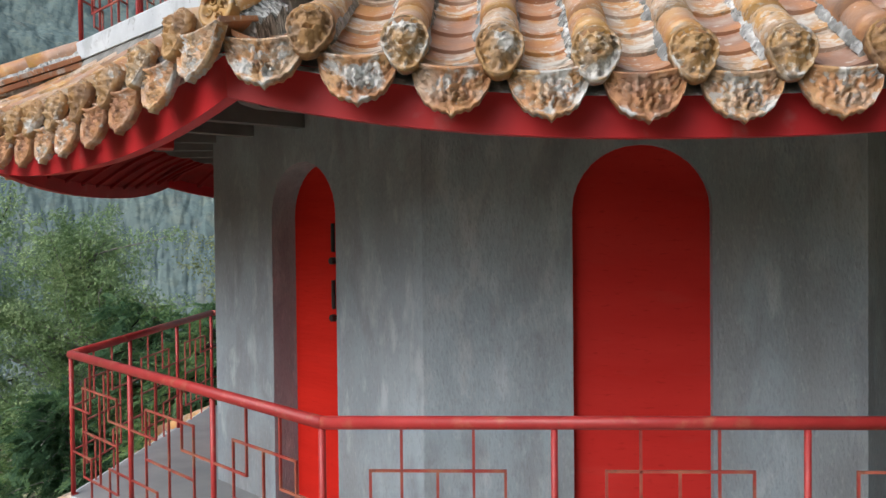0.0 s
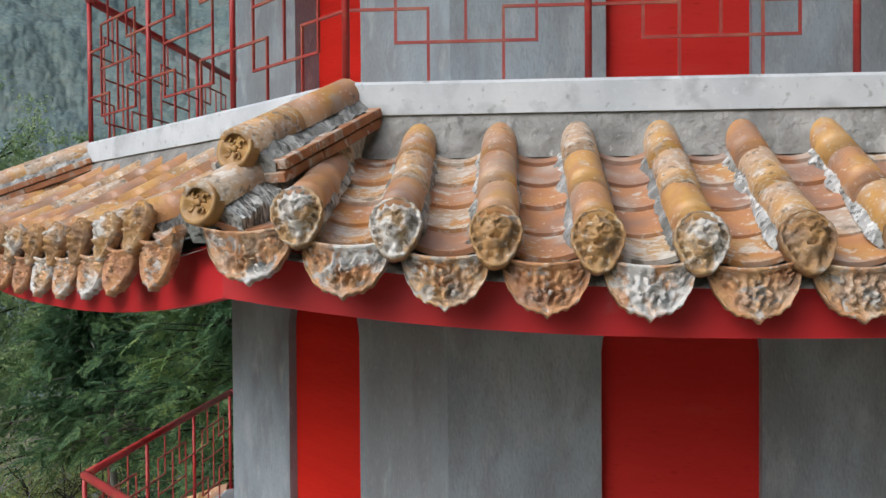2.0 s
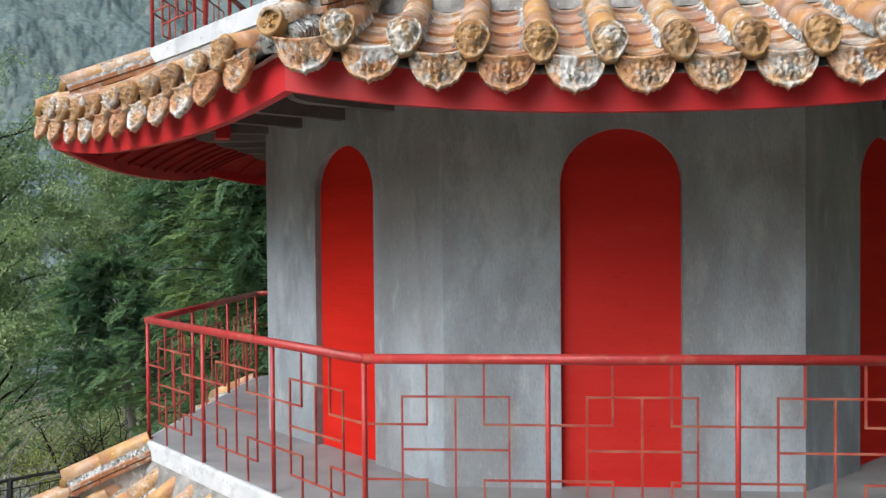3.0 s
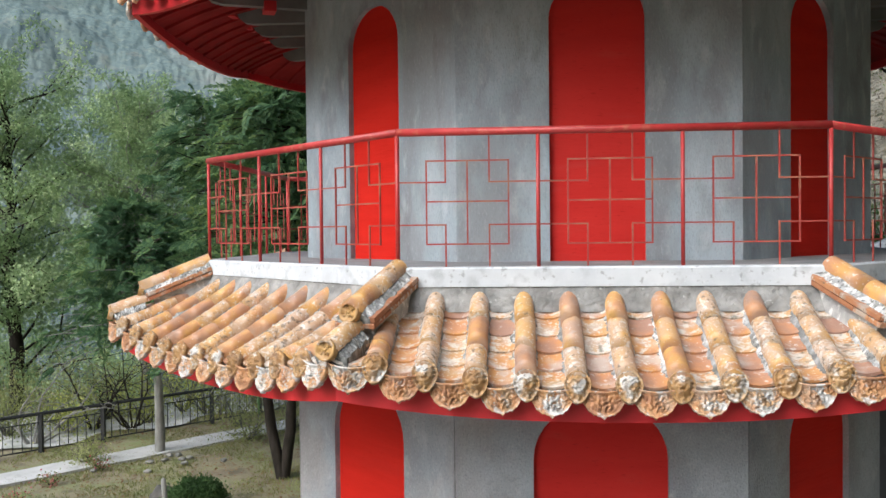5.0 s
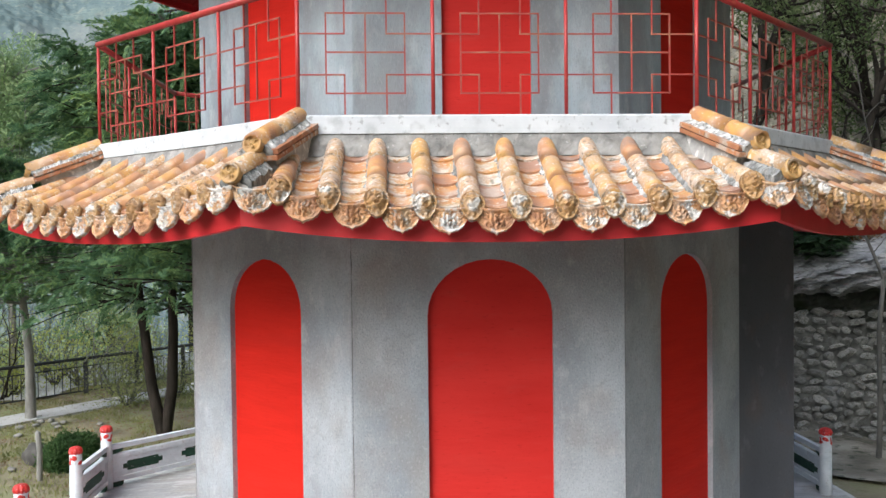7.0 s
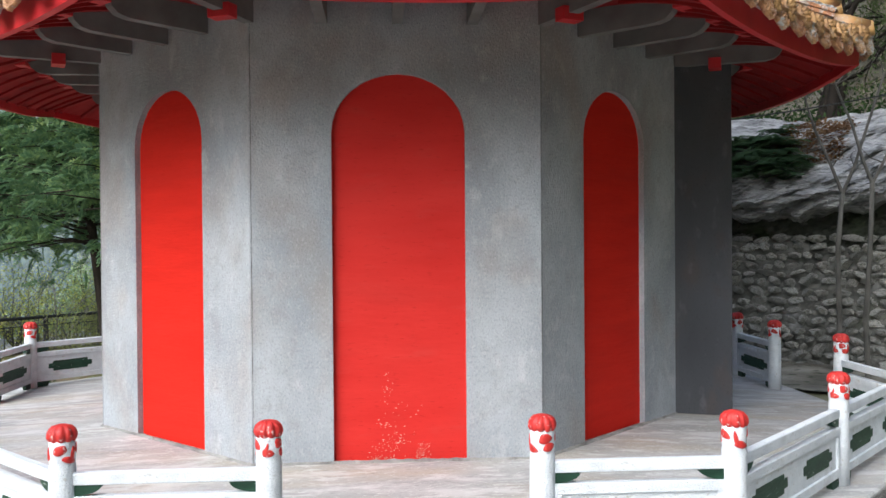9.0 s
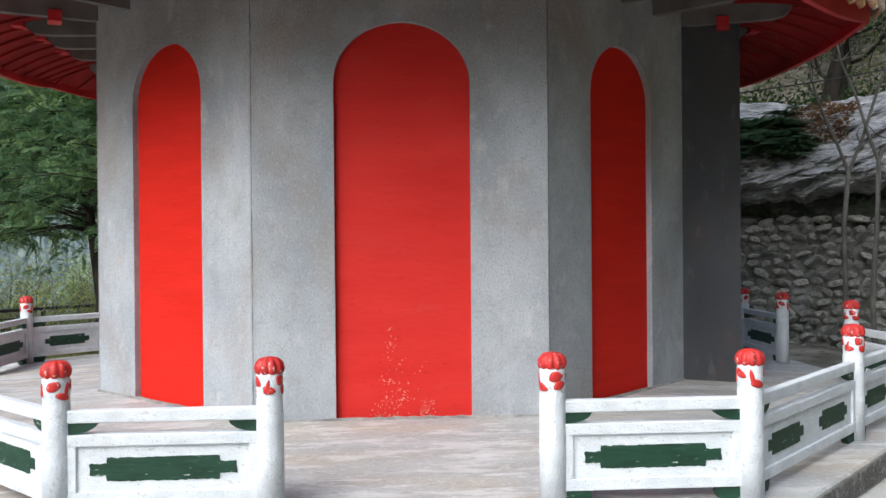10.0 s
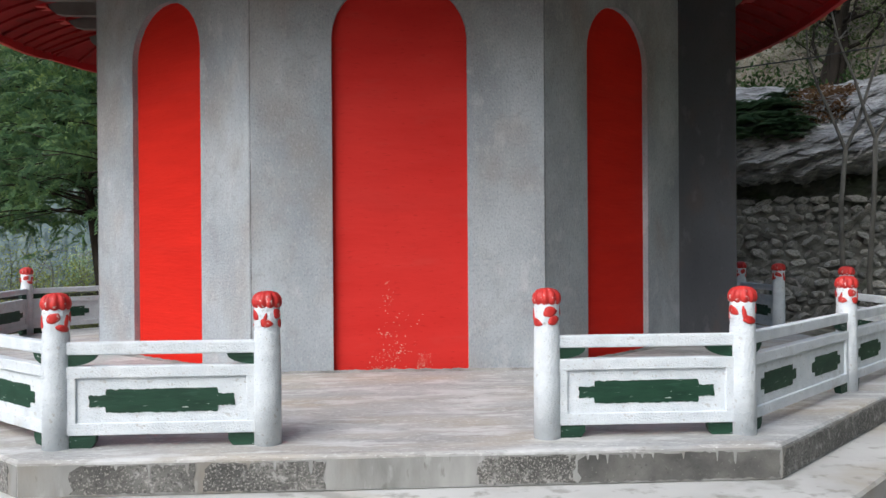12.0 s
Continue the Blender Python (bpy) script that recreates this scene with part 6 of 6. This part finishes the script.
while z < 2.14:
    h = rs.uniform(0.10, 0.17)
    x = rs.uniform(0, 0.3)
    while x < wall_len:
        w = rs.uniform(0.16, 0.36)
        if 2.6 < x < 6.6 and count < 300:
            m = wall_m @ Matrix.Translation((x + w / 2, rs.uniform(-0.03, 0.03), z + h / 2 + rs.uniform(-0.03, 0.03))) @ Matrix.Rotation(rs.uniform(-0.35, 0.45), 4, "Y")
            put("stone", KINDS[rs.randrange(12)], rubble, m @ Matrix.Diagonal((w * 0.50, rs.uniform(0.09, 0.19), h * 0.52, 1)))
            count += 1
        elif 1.5 < x < 7.6:
            m = wall_m @ Matrix.Translation((x + w / 2, rs.uniform(-0.03, 0.03), z + h / 2 + rs.uniform(-0.03, 0.03))) @ Matrix.Rotation(rs.uniform(-0.35, 0.45), 4, "Y") @ Matrix.Diagonal((w * 0.50, rs.uniform(0.09, 0.19), h * 0.52, 1))
            me = KINDS[rs.randrange(12)]
            rest.append(([m @ v.co for v in me.vertices], [tuple(q.vertices) for q in me.polygons]))
        x += w * 0.92
    z += h * 0.98


more = put("stone", joined("stone", rest, M_STONE), rubble)
more["kind"] = "stuff"
U, W = np.meshgrid(np.linspace(-0.5, wall_len + 1.0, 300), np.linspace(0, 1, 160))
prof_y = np.interp(W, [0, 0.10, 0.18, 0.26, 0.45, 0.7, 1.0], [0.62, 0.45, -0.30, -0.52, -0.35, 0.5, 2.6])
prof_z = np.interp(W, [0, 0.10, 0.18, 0.26, 0.45, 0.7, 1.0], [2.52, 2.66, 2.74, 2.95, 3.3, 3.9, 4.5])
tilt = prof_z - 0.30 * U                                     # strata dip along the ledge
bed = np.array([noise.ridged_multi_fractal(Vector((u * 0.55, t * 2.6, 1.0)), 1.0, 2.1, 5, 1.0, 2.0) for u, t in zip(U.ravel(), tilt.ravel())]).reshape(U.shape)
crack = np.array([noise.ridged_multi_fractal(Vector((u * 1.6 + 0.5 * t, t * 7.0, 4.0)), 0.9, 2.2, 4, 1.0, 2.0) for u, t in zip(U.ravel(), tilt.ravel())]).reshape(U.shape)
strata = 0.55 * bed + 0.30 * crack
push = 0.34 * fbm(U, prof_z * 1.4, 1.6, 3.0) - 0.30 * (strata - 0.8) + 0.05 * fbm(U * 2, tilt * 6, 0.3, 6.0)
R = np.stack([U, prof_y + push, prof_z + 0.28 * fbm(U, W * 2, 1.8, 7.0) + 0.05 * (U - 4) - 0.16 * strata], -1).reshape(-1, 3)
I = np.arange(U.size).reshape(U.shape)
ledge = put("rock_ledge", quick("rock_ledge", R, np.stack([I[:-1, :-1], I[:-1, 1:], I[1:, 1:], I[1:, :-1]], -1).reshape(-1, 4), M_ROCK, False), None, wall_m)
tagged(ledge, "layered grey rock ledge above the rubble wall", "rock", kind="structure")

# a mossy course, its colour darkened for the shade under the overhang
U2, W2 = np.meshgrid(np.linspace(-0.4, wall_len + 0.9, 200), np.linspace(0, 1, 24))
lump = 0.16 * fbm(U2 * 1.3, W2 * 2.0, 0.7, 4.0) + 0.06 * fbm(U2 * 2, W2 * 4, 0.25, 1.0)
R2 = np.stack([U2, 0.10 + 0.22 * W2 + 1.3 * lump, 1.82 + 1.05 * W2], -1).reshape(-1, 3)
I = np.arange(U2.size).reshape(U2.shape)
put("mossy_course", quick("mossy_course", R2, np.stack([I[:-1, :-1], I[:-1, 1:], I[1:, 1:], I[1:, :-1]], -1).reshape(-1, 4), M_MOSSROCK, False), ledge, wall_m, "damp mossy stone, coloured dark for the shade under the overhang")


def sapling(u, v, stem, limbs, bark, label):
    """A slender leafless tree: stem and limbs as offsets (sideways, away, up), with fine twigs."""
    p = wall_m @ Vector((u, v, 0))
    z = float(ground_z(np.array(p.x), np.array(p.y))) - 0.05
    sap = thing("bare_sapling", (p.x, p.y, z), label, "tree", "bare saplings")
    at = lambda q: Vector((p.x + q[0], p.y + q[1] - 0.07 * q[0], z + q[2]))
    wood = limb([at(q) for q in stem], 0.042, 0.033, 8)
    for line in limbs:
        pts = [at(q) for q in line]
        wood += limb(pts, 0.028, 0.008, 7)
        for g in range(6):
            j = int(rng.integers(1, len(pts)))
            tw = wander(pts[j], (rng.normal() * 0.9, rng.normal() * 0.5, 0.7), rng.uniform(0.35, 1.0), 6, 0.22)
            wood += limb([Vector(q) for q in tw], 0.010, 0.003, 5)
    put("trunk", joined("trunk", wood, bark, True), sap)


sapling(5.05, -1.35, [(0, 0, 0), (0.02, 0, 1.0), (0.0, 0, 2.0), (0.07, 0, 2.8)],
        [[(0.07, 0, 2.8), (-0.06, 0.05, 3.2), (-0.28, 0.1, 3.75), (-0.42, 0.1, 4.2), (-0.45, 0.1, 4.7), (-0.95, 0.2, 5.0)],
         [(0.07, 0, 2.8), (0.22, -0.05, 3.2), (0.42, -0.1, 3.9), (0.62, -0.1, 4.5), (0.9, -0.2, 5.0), (1.05, -0.2, 5.8)]], M_SAPBARK, "slender forked pale sapling before the rubble wall")
sapling(5.45, -1.3, [(0, 0, 0), (-0.04, 0, 1.0), (0.03, 0, 2.0), (0.06, 0, 2.95)],
        [[(0.06, 0, 2.95), (-0.08, 0, 3.3), (-0.2, 0.05, 3.8), (-0.42, 0.1, 4.4), (-0.6, 0.1, 5.2), (-0.72, 0.1, 6.0)],
         [(0.06, 0, 2.95), (0.22, 0, 3.25), (0.36, -0.05, 3.6), (0.6, -0.1, 4.4)]], M_SAPBARK, "slender dark leafless sapling before the rubble wall")

# a thin cable from the porch to the hillside
line = [Vector((3.12, 1.6, 3.0)), Vector((4.44, 2.0, 3.15)), Vector((5.4, 2.0, 3.29)), Vector((6.38, 2.0, 3.46)), Vector((8.6, 2.6, 3.95)), Vector((11.9, 4.9, 4.9))]
cable = put("cable", joined("cable", limb(line, 0.009, 0.009, 6), M_IRON))
tagged(cable, "thin dark cable strung from the pagoda to the hillside", "cable")

# ferns and undergrowth over the ledge and up the hillside
soil = sheet("hillside", np.linspace(-2.5, wall_len + 9, 90), np.linspace(-2.7, 22, 125), lambda u, w: 0 * u, M_LEAFMOULD)
for v in soil.vertices:
    u, w = v.co.x, v.co.y
    x, y = WALL_P + WALL_D * u + WALL_N * w
    v.co = (x, y, float(ground_z(np.array(x), np.array(y))) + 0.06)
hillside = put("hillside", soil)
tagged(hillside, "pale dry leaf mould on the steep wooded hillside", "hillside", kind="structure")


def scatter(n, u0, u1, b0, b1, lift, length, width, material, patch_scale, cut, up=0.5):
    u, back = rng.uniform(u0, u1, n), rng.uniform(b0, b1, n)
    keep = fbm(u * 2.0, back * 2.0, patch_scale, 5.0) > cut
    xy = WALL_P[None, :] + WALL_D[None, :] * u[keep][:, None] + WALL_N[None, :] * back[keep][:, None]
    P = np.concatenate([xy, ground_z(xy[:, 0], xy[:, 1])[:, None]], 1)
    P[:, 2] = np.maximum(P[:, 2], 0) + np.abs(rng.normal(size=len(P))) * lift + 0.06
    return leaves(P, unit(len(P)) + np.array((-0.2, -0.3, up)), unit(len(P)) + np.array((0, 0, 0.8)), rng.uniform(*length, len(P)), rng.uniform(*width, len(P)))


V, F = scatter(90000, -2, wall_len + 8, 1.6, 17, 0.28, (0.07, 0.15), (0.03, 0.06), M_HILLLEAF, 1.5, 0.12)
under = put("undergrowth", quick("undergrowth", V, F, M_HILLLEAF))
tagged(under, "patchy green undergrowth over the rocky hillside", "undergrowth", kind="stuff")


V, F = scatter(42000, -1, wall_len + 5, 1.25, 3.4, 0.30, (0.08, 0.17), (0.035, 0.07), M_HEDGE, 1.0, -0.45)
band_leaf = put("evergreen_undergrowth", quick("evergreen_undergrowth", V, F, M_HEDGE))
tagged(band_leaf, "dense dark evergreen undergrowth above the rock ledge", "undergrowth", kind="stuff")
V, F = scatter(70000, -2, wall_len + 8, 1.4, 17, 0.10, (0.06, 0.16), (0.02, 0.05), M_DRYLITTER, 1.1, -0.35, 0.1)
dry = put("dry_litter", quick("dry_litter", V, F, M_DRYLITTER))
tagged(dry, "pale dry leaves and bits of twig on the hillside", "leaf litter", kind="stuff")


def on_ledge(n, u0, u1, w0, w1):
    """Random places on the upper side of the ledge."""
    i = rng.integers(int((w0) * 159), int(w1 * 159), n)
    j = np.clip(((rng.uniform(u0, u1, n) + 0.5) / (wall_len + 1.5) * 299).astype(int), 0, 299)
    L = R.reshape(160, 300, 3)[i, j] + rng.normal(size=(n, 3)) * 0.03
    M = np.array(wall_m)
    return L @ M[:3, :3].T + M[:3, 3]


P = on_ledge(2200, 3.9, 5.0, 0.52, 0.9)
V, F = leaves(P + np.array((0, 0, 0.03)), unit(len(P)) * (1, 1, 0.3), unit(len(P)) + np.array((0, 0, 1.5)), rng.uniform(0.05, 0.11, len(P)), rng.uniform(0.025, 0.05, len(P)))
litter = put("leaf_litter", quick("leaf_litter", V, F, M_LITTER))
tagged(litter, "brown fallen leaves caught on the rock ledge", "leaf litter", kind="stuff")
for k in range(34):
    c = on_ledge(1, 2.9, 4.2, 0.44, 0.76)[0]
    fern = thing("fern", tuple(c - np.array((0, 0, 0.03))), "dark green fern clump growing on the rock ledge", "fern", "ferns on the ledge")
    PP, DD, NN = [], [], []
    for f in range(11):
        a = rng.uniform(0, 2 * math.pi)
        line = np.array(wander(c, (math.cos(a), math.sin(a), 0.9), rng.uniform(0.28, 0.48), 9, 0.06, 0.16))
        for q, p in enumerate(line[1:]):
            d = line[q + 1] - line[q]
            sd = np.cross(d, (0, 0, 1.0))
            sd /= np.linalg.norm(sd) + 1e-9
            for sg in (-1, 1):
                for half in (0.0, 0.5):
                    PP.append(p - d * half)
                    DD.append(sd * sg + d * 6)
                    NN.append((0, 0, 1.0))
    V, F = leaves(np.array(PP), np.array(DD), np.array(NN) + 0.2 * unit(len(PP)), rng.uniform(0.09, 0.16, len(PP)), rng.uniform(0.035, 0.055, len(PP)))
    put("frond", quick("frond", V, F, M_FERN), fern)

# grass and fallen leaves on the lawn
n = 48000
x, y = rng.uniform(-13, -3.0, n), rng.uniform(4.0, 17.5, n)
ok = (np.hypot(x, y) > 6.8) & (fbm(x, y, 1.3, 3.0) > -0.1 + rng.normal(size=n) * 0.12)
x, y = x[ok], y[ok]
P = np.stack([x, y, ground_z(x, y)], 1)
D = unit(len(x)) * 0.6 + np.array((0, 0, 1.0))
V, F = leaves(P, D, unit(len(x)), rng.uniform(0.04, 0.10, len(x)), rng.uniform(0.012, 0.022, len(x)))
grass = put("grass", quick("grass", V, F, M_GRASS))
tagged(grass, "short patchy yellow-green lawn grass", "grass", kind="stuff")
n = 7000
x, y = rng.uniform(-13, -3.0, n), rng.uniform(4.0, 17.5, n)
ok = (np.hypot(x, y) > 6.8) & (fbm(x, y, 1.7, 8.0) > -0.1)
x, y = x[ok], y[ok]
P = np.stack([x, y, ground_z(x, y) + 0.015], 1)
V, F = leaves(P, unit(len(x)) * (1, 1, 0.15), unit(len(x)) * 0.3 + np.array((0, 0, 1.0)), rng.uniform(0.05, 0.11, len(x)), rng.uniform(0.03, 0.06, len(x)))
fallen = put("fallen_leaves", quick("fallen_leaves", V, F, M_LITTER))
tagged(fallen, "brown fallen leaves scattered over the lawn", "fallen leaves", kind="stuff")

# leafless bushes reaching over the fence
for at, h, k in (((-13.2, 12.9), 2.3, 0), ((-11.4, 14.9), 2.6, 1), ((-9.6, 17.0), 2.4, 0), ((-12.4, 14.6), 2.0, 1)):
    z = float(ground_z(np.array(at[0]), np.array(at[1]))) - 0.1
    bare = thing("bare_bush", (at[0], at[1], z), "leafless bush with crooked branches beside the fence", "shrub", "bare bushes")
    wood = []
    for f in range(7):
        a = rng.uniform(0, 2 * math.pi)
        br = wander((at[0], at[1], z), (math.cos(a) * 0.7, math.sin(a) * 0.7, 1.0), h * rng.uniform(0.8, 1.3), 8, 0.22)
        wood += limb([Vector(q) for q in br], 0.035, 0.008, 6)
        for g in range(4):
            tw = wander(br[rng.integers(3, 9)], (rng.normal() * 0.8, rng.normal() * 0.8, 0.5), h * 0.4, 6, 0.25)
            wood += limb([Vector(q) for q in tw], 0.012, 0.004, 4)
    put("stem", joined("stem", wood, M_PALEBARK if k == 0 else M_BARK, True), bare)
